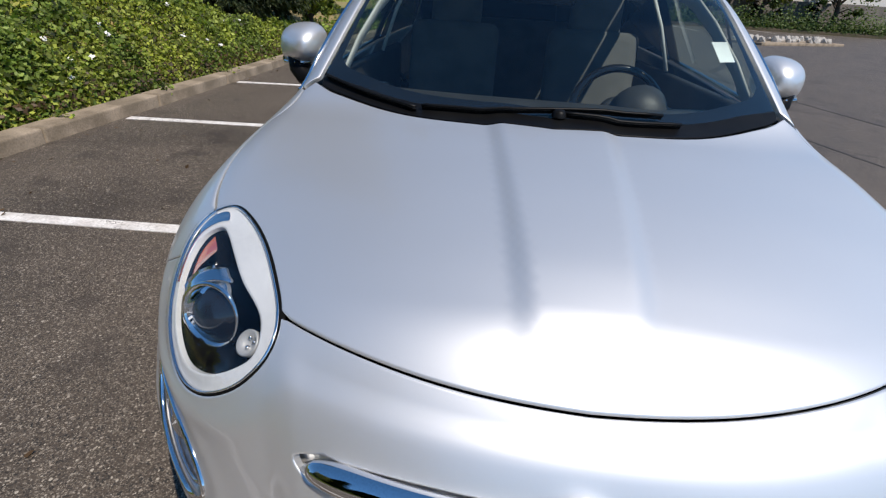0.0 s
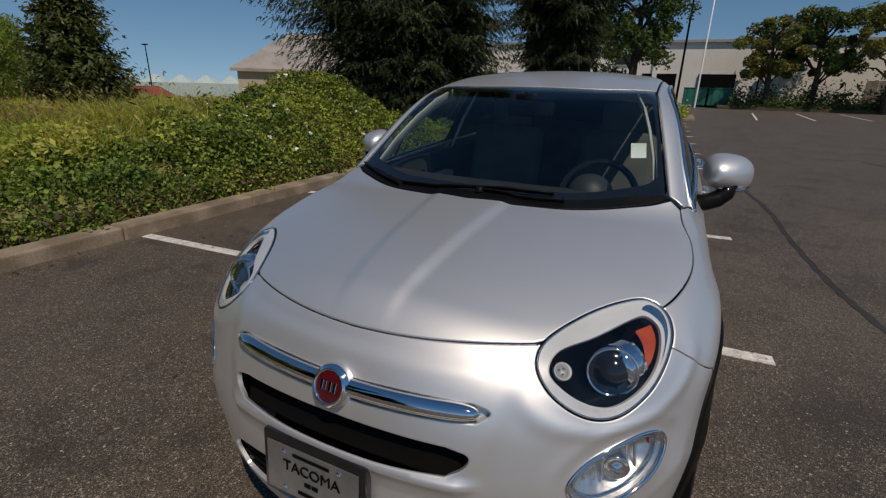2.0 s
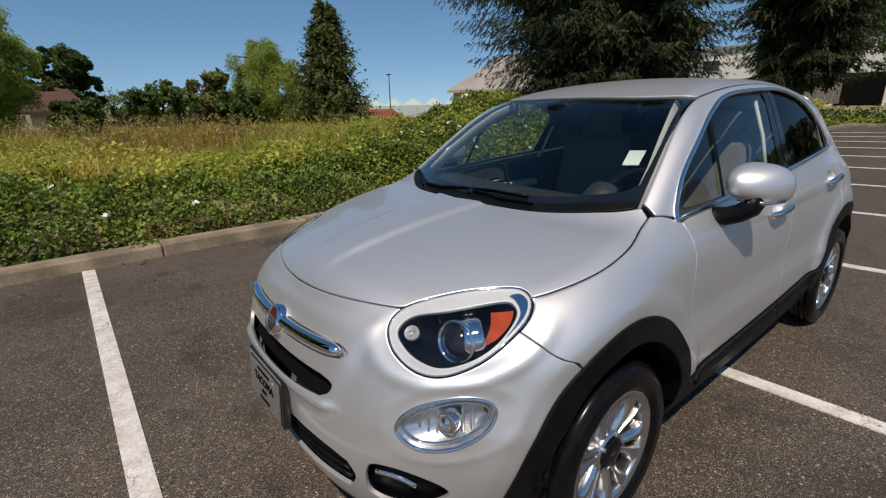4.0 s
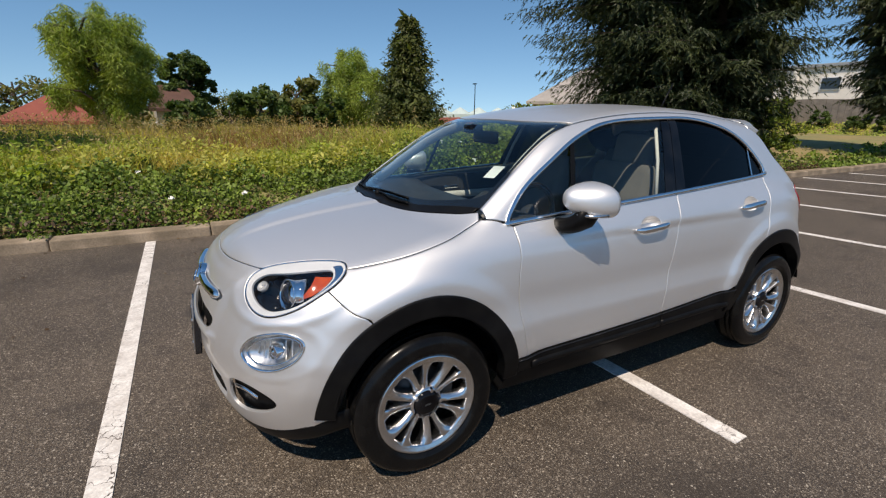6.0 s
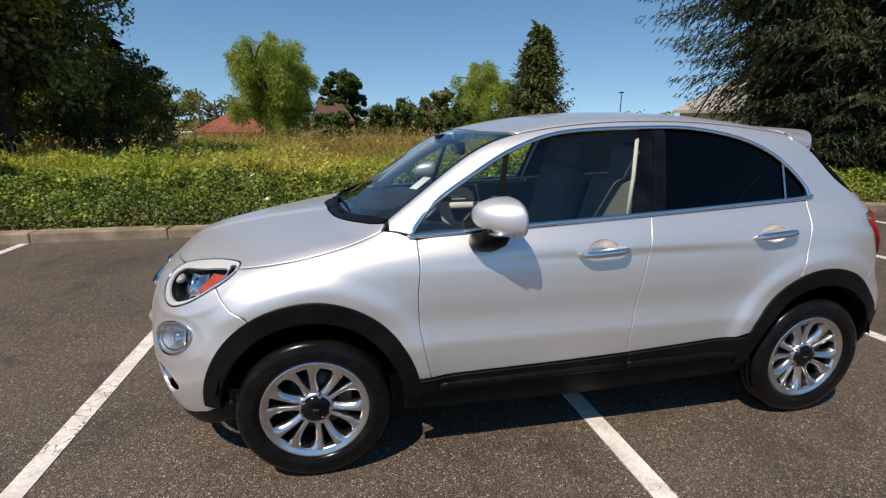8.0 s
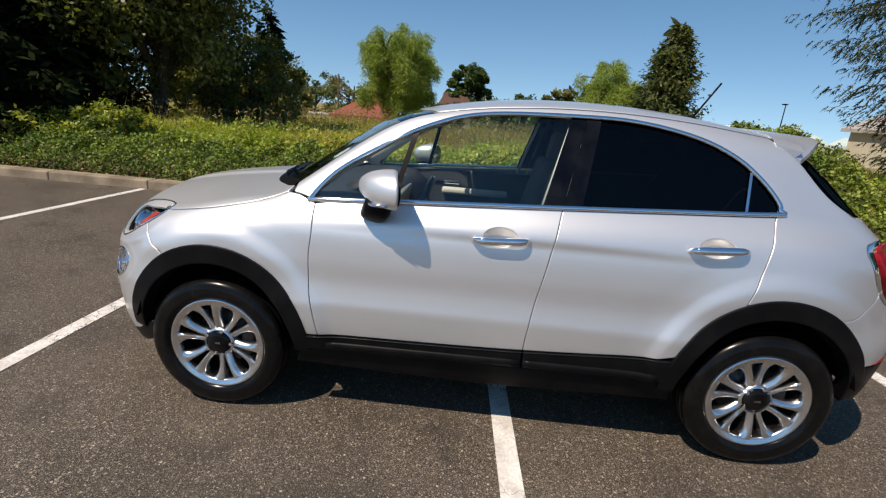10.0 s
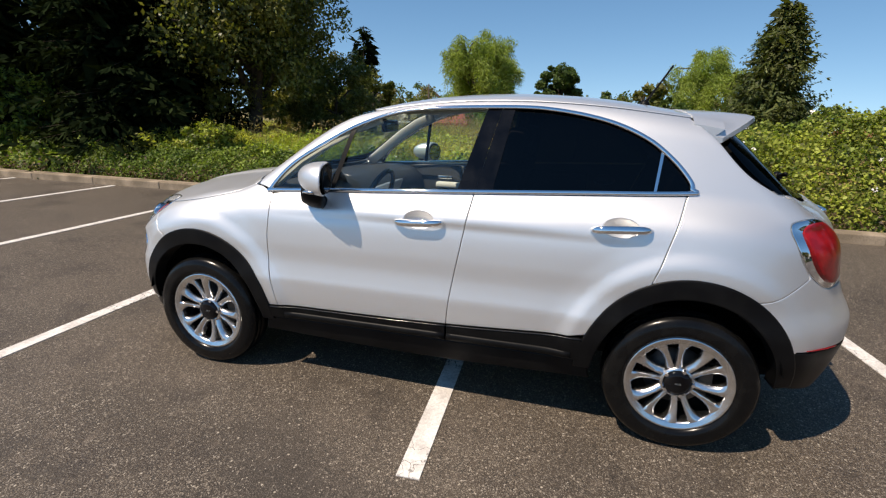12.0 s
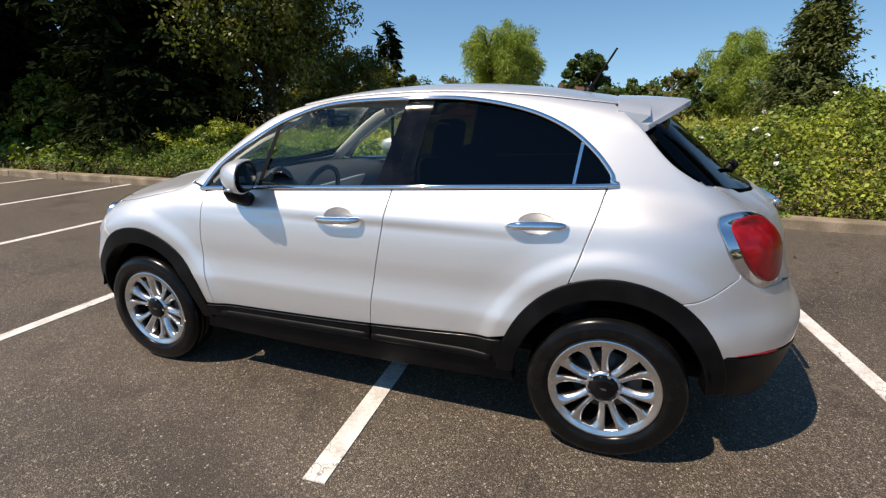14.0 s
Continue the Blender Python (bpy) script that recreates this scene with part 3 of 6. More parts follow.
n = 230
y = np.concatenate((rng.uniform(-6, 1, 40), rng.uniform(1.5, 8, n - 40)))
d = rng.uniform(0.1, 2.5, n)
at = np.stack([KERB_X - 0.28 - d, y, undergrowth(d, y) + 0.10], 1)[::5]
fl = np.concatenate([at + rng.normal(size=at.shape) * 0.012 for _ in range(6)])
tagged(new("bramble_flowers", leaf_mesh("bramble_flowers", fl, 0.045, PETAL, np.array([0.6, 0, 0.8]), 0.3, 0.9, rng)), "small white flowers scattered over the brambles", "flowers", kind="stuff")


def blades(x, y, height, width, material, name, label, category="grass", lean=0.35):
    n = len(x)
    foot = np.stack([x, y, land(x, y) - 0.03], 1)
    h = height * rng.uniform(0.55, 1.25, n)
    a = rng.uniform(0, 2 * np.pi, n)
    bend = np.stack([np.cos(a), np.sin(a), 0 * a], 1) * (h * lean * rng.uniform(0.2, 1.3, n))[:, None]
    a2 = rng.uniform(0, 2 * np.pi, n)
    lat = np.stack([np.cos(a2), np.sin(a2), 0 * a2], 1) * (width * rng.uniform(0.6, 1.4, n))[:, None]
    up = np.stack([0 * h, 0 * h, h], 1)
    mid, top = foot + up * 0.6 + bend * 0.35, foot + up + bend
    q = np.concatenate((np.stack([foot - lat, foot + lat, mid + lat * 0.8, mid - lat * 0.8], 1), np.stack([mid - lat * 0.8, mid + lat * 0.8, top + lat * 0.1, top - lat * 0.1], 1)))
    tagged(new(name, quads(name, q.reshape(-1, 3), material)), label, category, kind="stuff")
    return top


def patch(x0, x1, y0, y1, n):
    return rng.uniform(x0, x1, n), rng.uniform(y0, y1, n)


x, y = patch(-13, -5.8, -7.0, 3.2, 46000)
blades(x, y, 0.44, 0.007, GRASS, "meadow_grass", "tall uncut green and yellow meadow grass", lean=0.7)
n = 60000
x, y = patch(-13, -5.2, -9, 4.0, n)
clump = np.sin(x * 1.9 + 1.3 * np.sin(y * 1.1)) * np.sin(y * 1.6 + x * 0.7) + 0.5 * np.sin(x * 4.3 + y * 3.7)
at = np.stack([x, y, land(x, y) + 0.08 + np.clip(0.30 + 0.16 * clump, 0.05, 1) * rng.uniform(0.35, 1.1, n)], 1)[clump > -0.5]
tagged(new("meadow_weeds", leaf_mesh("meadow_weeds", at, 0.085, WEED, np.array([0.3, -0.2, 0.7]), 0.9, 0.45, rng)), "leafy green weeds tangled in the meadow grass", "weeds", kind="stuff")
n = 8000
y = rng.uniform(-14, 14, n)
at = np.stack([KERB_X - 0.26 - rng.exponential(0.10, n), y, 0.13 + rng.exponential(0.08, n)], 1)
tagged(new("leaf_litter", leaf_mesh("leaf_litter", at, 0.05, LITTER, np.array([0.5, 0, 0.7]), 0.7, 0.6, rng)), "dry brown leaves along the back of the kerb", "litter", kind="stuff")
n = 110
at = np.stack([KERB_X + 0.03 + rng.exponential(0.55, n), rng.uniform(-7, 7, n), rng.uniform(0.008, 0.018, n)], 1)
tagged(new("fallen_leaves", leaf_mesh("fallen_leaves", at, 0.04, LITTER, np.array([0, 0, 1.0]), 0.25, 0.6, rng)), "few dry leaves blown onto the asphalt beside the kerb", "litter", kind="stuff")
x, y = patch(-26, -11, -30, 14, 32000)
tops = blades(x, y, 0.42, 0.022, GRASS, "meadow_grass", "tall uncut meadow grass turning golden")
x, y = patch(-22, -6.0, -9, 2.5, 3600)
tops = blades(x, y, 0.74, 0.005, STRAW, "grass_stalks", "dry straw-coloured grass stalks with seed heads", lean=0.25)
seeds = np.concatenate([tops + rng.normal(size=tops.shape) * [0.02, 0.02, 0.05] for _ in range(3)])
tagged(new("seed_heads", leaf_mesh("seed_heads", seeds, 0.07, STRAW, None, 1, 0.3, rng)), "feathery straw-coloured seed heads over the meadow", "grass", kind="stuff")

x, y = rng.normal(-6.9, 0.6, 2600), rng.normal(1.3, 0.8, 2600)
tops = blades(x, y, 0.60, 0.006, WEED, "tall_grass", "arching tuft of tall green grass before the thicket", lean=0.8)
tagged(new("seed_heads", leaf_mesh("seed_heads", tops[::9], 0.11, STRAW, None, 1, 0.25, rng)), "straw-coloured seed heads on the tall grass tuft", "grass", kind="stuff")

x, y = patch(-13, -7.4, -2.0, 2.2, 6000)
blades(x, y, 0.62, 0.008, RUST, "dry_weeds", "rust-brown dry weeds standing in the meadow", "weeds", 0.5)


# ---- trees ----
def limb_mesh(runs, sides=7):
    """Tapered round limbs: runs of (points, first radius, last radius)."""
    V, Fc = [], []
    for pts, r0, r1 in runs:
        p = np.array(pts, float)
        t = np.gradient(p, axis=0)
        t /= np.linalg.norm(t, axis=1, keepdims=True) + 1e-9
        a = np.cross(t, [0.37, 0.61, 0.7])
        a /= np.linalg.norm(a, axis=1, keepdims=True) + 1e-9
        b = np.cross(t, a)
        base = len(V) and sum(len(q) for q in V)
        r = np.linspace(r0, r1, len(p))[:, None]
        V.append(np.concatenate([p + r * (a * math.cos(k) + b * math.sin(k)) for k in np.arange(sides) / sides * 2 * math.pi]).reshape(sides, len(p), 3).transpose(1, 0, 2).reshape(-1, 3))
        for i in range(len(p) - 1):
            for k in range(sides):
                Fc.append((base + i * sides + k, base + i * sides + (k + 1) % sides, base + (i + 1) * sides + (k + 1) % sides, base + (i + 1) * sides + k))
    return np.concatenate(V), Fc


def broadleaf(at, height, radius, material, label, leaves=14000, leaf=0.16, crown_foot=0.3, droop=0.0, seed=1, clumps=70, name="tree", stems=1):
    """A tree with bent limbs and a crown of many clumps with gaps; droop lets strands hang down."""
    g = np.random.default_rng(seed)
    tree = thing(name, label, "tree", at)
    runs, tips = [], []
    for s in range(stems):
        lean = g.normal(size=2) * 0.06 * height * (1 + (stems > 1))
        top = np.array([lean[0], lean[1], height * 0.8])
        runs.append(([(0.1 * s, 0, -0.6), top * 0.3 + g.normal(size=3) * 0.08, top * 0.65 + g.normal(size=3) * 0.1, top], 0.035 * height / stems**0.5, 0.008 * height))
        for i in range(int(16 / stems)):
            h = g.uniform(crown_foot, 0.9)
            foot = top * h
            az, rr = g.uniform(0, 6.3), radius * (1 - 0.45 * abs(h - 0.5)) * g.uniform(0.6, 0.95)
            tip = foot + np.array([math.cos(az) * rr, math.sin(az) * rr, height * g.uniform(0.04, 0.22)])
            runs.append(([foot, (foot + tip) / 2 + [0, 0, 0.05 * height], tip], 0.012 * height, 0.003 * height))
            tips.append(tip)
    part("trunk", limb_mesh(runs), BARK, tree)
    c = g.normal(size=(clumps, 3))
    c /= np.linalg.norm(c, axis=1, keepdims=True)
    c *= (g.uniform(0.25, 1, clumps) ** 0.5)[:, None]
    mid, half = height * (crown_foot + 1) / 2, height * (1 - crown_foot) / 2
    c = c * [radius, radius, half] * g.uniform(0.8, 1.12, (clumps, 1)) + [0, 0, mid]
    c = np.concatenate((c, np.array(tips)))
    pick = g.integers(0, len(c), leaves)
    size = radius * g.uniform(0.12, 0.30, len(c))[pick]
    p = g.normal(size=(leaves, 3))
    p /= np.linalg.norm(p, axis=1, keepdims=True)
    p = c[pick] + p * (size * g.uniform(0.2, 1, leaves) ** 0.6)[:, None] * [1, 1, 0.8]
    if droop:
        hang = g.uniform(0, 1, leaves) ** 1.5 * droop * height * (0.4 + np.hypot(p[:, 0], p[:, 1]) / radius)
        p[:, 2] = np.maximum(p[:, 2] - hang, height * crown_foot * 0.4)
    aim = (p - [0, 0, mid]) / radius * 0.5 + [0, 0, 0.4]
    if droop > 0.06:
        # hanging strands: narrow leaves that point down
        lon = np.stack([g.normal(size=leaves) * 0.9, g.normal(size=leaves) * 0.9, -np.ones(leaves)], 1) * (leaf * g.uniform(0.7, 1.9, leaves))[:, None]
        lat = np.cross(lon, g.normal(size=(leaves, 3)))
        lat *= (leaf * 0.16 / (np.linalg.norm(lat, axis=1) + 1e-9))[:, None]
        part("crown", quads("crown", np.stack([p, p + lon * 0.5 + lat, p + lon, p + lon * 0.5 - lat], 1).reshape(-1, 3), material), material, tree)
    else:
        part("crown", leaf_mesh("crown", p, leaf, material, aim, 0.7, 0.6, g), material, tree)
    return tree


def spruce(at, height, radius, label, leaves=26000, seed=1, foot=0.12, leaf=0.22, levels=60, name="spruce", material=None, low=1.0, lop=0.0, rise=0.12, sag=0.32, thin=0.19, hang=0.22):
    """A conifer: sagging boughs, each with a fan of side twigs set with sprays of needles. lop: longer boughs to one side."""
    g = np.random.default_rng(seed)
    tree = thing(name, label, "tree", at)
    runs, foots, ways = [([(0, 0, -0.6), (0.1, 0, height * 0.4), (0, 0.05, height)], 0.026 * height, 0.02)], [], []
    t = np.linspace(0, 1, 7)
    for i in range(levels * 2):
        h = foot + (1 - foot) * g.uniform(0, 1) ** 1.25
        az = g.uniform(0, 6.283)
        r = radius * min(1, low + 1.9 * (h - foot)) * (1 - h) ** 0.75 * (1 + lop * math.cos(az - 3.8)) * g.uniform(0.65, 1.1) + 0.15
        z = height * h + rise * r * t - sag * r * t**2 + 0.10 * r * t**4
        line = np.stack([np.cos(az) * r * t, np.sin(az) * r * t, z], 1)
        runs.append((line[:6], 0.006 * r + 0.006, 0.003))
        k = int(4 + r * 3.4)
        tk = np.repeat(np.linspace(0.18, 1.0, k), 2)
        start = np.stack([np.interp(tk, t, line[:, j]) for j in range(3)], 1)
        sign = np.tile([1.0, -1.0], k)
        turn = az + sign * g.normal(0.85, 0.18, 2 * k)
        long = np.clip(0.40 * r * (1.08 - tk), 0.10, 1.15) * g.uniform(0.6, 1.25, 2 * k)
        way = np.stack([np.cos(turn), np.sin(turn), g.normal(-hang, 0.12 + 0.4 * (hang - 0.22), 2 * k)], 1) * long[:, None]
        m = np.maximum(2, (long / (leaf * (0.30 if thin == 0.19 else 0.15))).astype(int))
        w, st = np.repeat(way, m, 0), np.repeat(start, m, 0)
        u = g.uniform(0.05, 1, len(w))[:, None]
        foots.append(st + w * u - [0, 0, 1] * (hang * np.linalg.norm(w, axis=1, keepdims=True) * u**2))
        ways.append(w / np.linalg.norm(w, axis=1, keepdims=True))
    part("trunk", limb_mesh(runs, 5), BARK, tree)
    p, d = np.concatenate(foots), np.concatenate(ways)
    pick = g.permutation(len(p))[:leaves]
    p, d = p[pick], d[pick]
    # Oversized sprays added inside the crown to block light and darken its middle.
    shade_fill = len(p) // 8
    long = leaf * g.uniform(0.55, 1.3, len(p) + shade_fill)
    long[len(p):] *= 3.0
    p, d = np.concatenate((p, p[:shade_fill] * [0.66, 0.66, 1])), np.concatenate((d, d[:shade_fill]))
    d = d + g.normal(size=p.shape) * 0.42 - [0, 0, hang + 0.06]
    d /= np.linalg.norm(d, axis=1, keepdims=True)
    lat = np.cross(d, np.array([0, 0, 1.0]) + g.normal(size=p.shape) * 0.7)
    lat /= np.linalg.norm(lat, axis=1, keepdims=True) + 1e-9
    s = long[:, None]
    wide = s * np.where(np.arange(len(p)) < len(p) - shade_fill, thin, 0.19)[:, None]
    if thin < 0.19:
        v = np.stack([p + lat * wide, p + d * s, p - lat * wide], 1).reshape(-1, 3)
    else:
        v = np.stack([p, p + d * s * 0.45 + lat * wide, p + d * s, p + d * s * 0.45 - lat * wide], 1).reshape(-1, 3)
    part("crown", quads("crown", v, material or NEEDLE_SHADED, 3 if thin < 0.19 else 4), material or NEEDLE_SHADED, tree)
    return tree


spruce((-7.6, 13.0, 0.1), 17, 6.8, "large dark spruce with sagging boughs behind the brambles", 430000, 3, 0.05, 0.130, 330, low=0.46, lop=0.24, material=NEEDLE_LIT, rise=0.18, sag=0.30, thin=0.12, hang=0.34)
spruce((-4.8, 20.5, 0.1), 14, 4.6, "tall dark spruce beside the planting strip", 200000, 4, 0.15, 0.15, 150, low=0.5, material=NEEDLE_LIT, thin=0.13, hang=0.34)
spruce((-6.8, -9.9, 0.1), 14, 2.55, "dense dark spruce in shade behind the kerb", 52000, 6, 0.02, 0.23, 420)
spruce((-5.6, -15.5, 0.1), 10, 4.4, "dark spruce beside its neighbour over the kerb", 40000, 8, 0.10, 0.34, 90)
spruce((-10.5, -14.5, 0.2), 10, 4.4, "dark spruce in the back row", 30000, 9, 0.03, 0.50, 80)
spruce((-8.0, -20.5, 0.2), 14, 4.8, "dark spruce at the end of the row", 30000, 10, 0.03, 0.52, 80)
broadleaf((-8.4, -7.9, 0.3), 7.8, 2.45, SHADY, "spreading dark green broadleaf tree with crooked stems", 70000, 0.112, 0.16, 0.05, 11, 240, stems=3)
broadleaf((-11.6, -7.2, 0.2), 3.0, 1.7, OLIVE, "smaller olive-green tree at the meadow edge", 26000, 0.09, 0.12, 0.0, 12, 60)
broadleaf((-13.4, -9.8, 0.2), 3.0, 1.7, SHADY, "dark leafy shrub beneath the broadleaf tree", 9000, 0.12, 0.04, 0, 73, 36, "shrub")
broadleaf((-12.6, -8.4, 0.2), 1.5, 1.1, SHADY, "dark leafy shrub beneath the broadleaf tree", 7000, 0.11, 0.04, 0, 74, 30, "shrub")
broadleaf((-22.7, -4.2, -0.2), 6.1, 2.0, WILLOW, "bright yellow-green willow with hanging strands", 54000, 0.102, 0.14, 0.09, 13, 85)
broadleaf((-23.9, 6.6, -0.4), 5.2, 1.8, WILLOW, "yellow-green young willow in the meadow", 42000, 0.096, 0.10, 0.09, 14, 75)
spruce((-20.0, 8.2, -0.2), 6.0, 2.0, "slim olive-green conifer in the meadow", 36000, 15, 0.02, 0.165, 300, "conifer", CEDAR, rise=0.75, sag=0.25)
broadleaf((-37, -1.3, -2.2), 7.6, 1.75, DARKLEAF, "rounded dark green tree behind the houses", 26000, 0.22, 0.38, 0, 16, 90)
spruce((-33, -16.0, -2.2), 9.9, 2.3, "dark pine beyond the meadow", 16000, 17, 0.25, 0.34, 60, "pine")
for i, (x, y, h, r) in enumerate([(-24, 1.6, 2.5, 1.3), (-26, 3.9, 3.0, 1.4), (-21.5, 4.2, 2.4, 0.9), (-25, -11.5, 3.2, 1.5), (-22, -13.5, 3.6, 1.6), (-30, 9, 3.4, 1.8), (-20, -1.7, 2.0, 0.8), (-38, -6, 5.0, 2.0), (-40, 4, 4.6, 2.6), (-42, -12, 5.2, 3.0), (-34, 13, 3.6, 2.0), (-26, 10, 3.0, 1.2), (-36, 1.5, 3.4, 1.6), (-29, 2.8, 2.6, 1.2), (-45, 9, 4.2, 3.0), (-31, 6.5, 2.8, 1.4), (-48, -18, 5.5, 3.5), (-26, -17, 3.8, 1.8), (-55, 16, 4.5, 3.5), (-60, 0, 5.0, 4.0), (-58, -9, 5.0, 4.0)]):
    broadleaf((x, y, -0.3 if x > -27 else -2.2), (1.2 if x > -27 else 1.1) * h + (0 if x > -27 else 0.9), r * 1.2, (DARKLEAF, OLIVE)[i % 2], "shrubby green tree along the far edge of the meadow", 4500, 0.26, 0.08, 0, 30 + i, 24, "shrub_tree")
broadleaf((-2.3, 29, 0.1), 9, 2.6, DARKLEAF, "broadleaf tree on the planting strip by the street", 16000, 0.2, 0.22, 0.03, 50, 70)
# Leaf materials picked dark for the shade over the far bed.
for i, (x, y, h, r) in enumerate([(8.0, 53.5, 8.6, 2.9), (11.8, 54.5, 9.5, 3.0), (17, 53, 10, 3.4), (22.5, 54.5, 8.6, 2.8), (28, 55.5, 8.0, 2.6), (35, 55, 8.5, 2.8)]):
    broadleaf((x, y, 0.2), h, r, DARKLEAF if i % 2 else SHADY, "young street tree in the far planting bed", 12000, 0.27, 0.24, 0, 60 + i, 34)
broadleaf((-6.0, 14.0, 0.1), 2.2, 0.95, BRAMBLE, "leafy shrub growing beneath the spruces", 8000, 0.10, 0.05, 0, 70, 36, "shrub")
broadleaf((-5.8, -6.9, 0.2), 1.0, 0.8, BRAMBLE, "leafy shrub in front of the dark trees", 5000, 0.09, 0.05, 0, 72, 30, "shrub")
broadleaf((-6.3, -13.2, 0.2), 2.2, 1.15, BRAMBLE, "bright leafy shrub between the dark spruces", 9000, 0.10, 0.10, 0, 75, 34, "shrub")


# ---- buildings and the far side ----
def house(name, at, turn, wide, deep, wall, roof, walls, tiles, label, hip=0.0):
    h = thing(name, label, "house", at)
    h.rotation_euler = (0, 0, radians(turn))
    part("wall", box_bm((wide, deep, wall), (0, 0, wall / 2)), walls, h, smooth=False)
    w, d, o = wide / 2 + 0.3, deep / 2 + 0.4, 0.18
    prof = [(-w, wall - 0.1), (0, wall + roof), (w, wall - 0.1), (w, wall - 0.1 + o), (0, wall + roof + o), (-w, wall - 0.1 + o)]
    v = [(x, y * (1 - hip * (abs(x) < 0.01)), z) for y in (-d, d) for x, z in prof]
    f = [(0, 1, 7, 6), (1, 2, 8, 7), (2, 3, 9, 8), (3, 4, 10, 9), (4, 5, 11, 10), (5, 0, 6, 11), (0, 5, 4, 1), (1, 4, 3, 2), (6, 7, 10, 11), (7, 8, 9, 10)]
    part("roof", (v, f), tiles, h, smooth=False)
    if not hip:
        for y, q in ((-deep / 2, (0, 1, 2)), (deep / 2, (1, 0, 2))):
            part("gable", ([(-wide / 2, y, wall), (wide / 2, y, wall), (0, y, wall + roof)], [q]), walls, h, smooth=False)
    for s in (-1, 1):
        for k in (-0.25, 0.25):
            wdw = part("window", box_bm((1.0, 0.08, 1.0), (wide * k, s * (deep / 2 + 0.01), wall * 0.62)), WHITE, h, smooth=False)
            part("pane", box_bm((0.84, 0.02, 0.84), (wide * k, s * (deep / 2 + 0.055), wall * 0.62)), WINDOW, wdw, smooth=False)
    return h


house("house", (-32, -8.0, -2.2), 0, 5, 3.7, 2.9, 1.2, SIDING, REDROOF, "pale house with a steep red hipped roof beyond the meadow", 0.82)
house("house", (-36, -2.2, -2.1), 4, 5, 2.4, 3.5, 1.4, SIDING, shade("brown_roof", (0.11, 0.055, 0.04), 0.9, scale=1), "pale house with a brown hipped roof beyond the meadow", 0.5)
house("house", (-22.9, 27.2, -0.5), -45, 8, 13, 2.7, 2.4, SIDING, ROOFING, "beige house with a weathered grey shingle roof", 0.55)
house("shed", (-31, 17.2, -1.6), 10, 4, 2.8, 1.6, 0.9, WHITE, REDROOF, "low white shed with a brown-red roof")
low = thing("garden_wall", "long low pale garden wall at the far edge of the meadow", "wall", (-33, -15, -2.0))
part("wall", box_bm((0.3, 16, 2.6), (0, 0, 1.3), 0.02), PLASTER, low, smooth=False)
part("coping", box_bm((0.45, 16.2, 0.12), (0, 0, 2.66), 0.02), WHITE, low, smooth=False)

hall = thing("warehouse", "long pale warehouse with a flat roof and shaded dock openings painted near-black", "building", (10, 66, 0))
part("wall", box_bm((110, 14, 6.6), (0, 0, 3.3)), PLASTER, hall, smooth=False)
part("roof", box_bm((110.6, 14.6, 0.35), (0, 0, 6.75), 0.05), STEEL, hall, smooth=False)
for i in range(9):
    part("pilaster", box_bm((0.5, 0.3, 6.5), (-50 + 12.5 * i, -7.1, 3.25)), PLASTER, hall, smooth=False)
# Near-black boxes stand in for the shade inside the dock openings.
for x in (-28, -20, -12, -6.2):
    part("dock_opening", box_bm((3.6, 0.2, 3.4), (x, -7.08, 1.7)), DARK, hall, smooth=False)
for x in (-34, -16, 4, 14, 22, 30, 38):
    wdw = part("window", box_bm((1.9, 0.16, 1.3), (x, -7.06, 4.9)), WHITE, hall, smooth=False)
    part("pane", box_bm((1.7, 0.06, 1.1), (x, -7.15, 4.9)), WINDOW, wdw, smooth=False)

tents = thing("canopy_hall", "far-off row of white peaked canopies over a long low hall", "building", (-52, 36, -2))
part("wall", box_bm((24, 8, 3.2), (0, 0, 1.6), turn=pose(0, 0, 0, 0, 0, 40)), MINT, tents, smooth=False)
for i in range(9):
    bm = bmesh.new()
    bmesh.ops.create_cone(bm, segments=8, radius1=1.7, radius2=0.15, depth=0.9, matrix=pose(0, 0, 0, 0, 0, 40) @ pose(-10.8 + 2.7 * i, 0, 3.62))
    part("canopy", bm, MINT, tents, smooth=False)

# planting strip at the end of the row, far bed, fence, rock island, lamps
strip = part("planting_strip", box_bm((9.5, 5.5, 0.16), (-3.2, 30.0, 0.04), 0.04), KERB, smooth=False)
tagged(strip, "raised concrete-edged planting strip at the row's end", "kerb", kind="structure")
n = 9000
at = np.stack([rng.uniform(-7.6, 1.2, n), rng.uniform(27.6, 32.5, n), 0.14 + rng.exponential(0.16, n)], 1)
tagged(new("ground_cover", leaf_mesh("ground_cover", at, 0.14, BRAMBLE, np.array([0, -0.5, 0.8]), 0.5, 0.7, rng)), "low bright green ground cover on the planting strip", "undergrowth", kind="stuff")
street = part("street", box_bm((34, 8.4, 0.12), (-25.2, 31.4, 0.02)), PAVING, smooth=False)
tagged(street, "pale worn concrete street beyond the planting", "road", kind="structure")
walkway = part("pavement", box_bm((34, 1.5, 0.2), (-25.2, 36.4, 0.06), 0.02), PAVING, smooth=False)
tagged(walkway, "pale concrete footway along the street", "pavement", kind="structure")
gx, gy = np.meshgrid(np.linspace(-46, -8, 20), np.linspace(37.1, 44, 8), indexing="ij")
v = np.stack([gx, gy, 0.1 + 0.9 * step(37.1, 40, gy)], -1).reshape(-1, 3)
bank = part("grass_bank", (v, [(i * 8 + j, (i + 1) * 8 + j, (i + 1) * 8 + j + 1, i * 8 + j + 1) for i in range(19) for j in range(7)]), MEADOW)
tagged(bank, "low grassed bank below the timber fence", "bank", kind="structure")
n = 9000
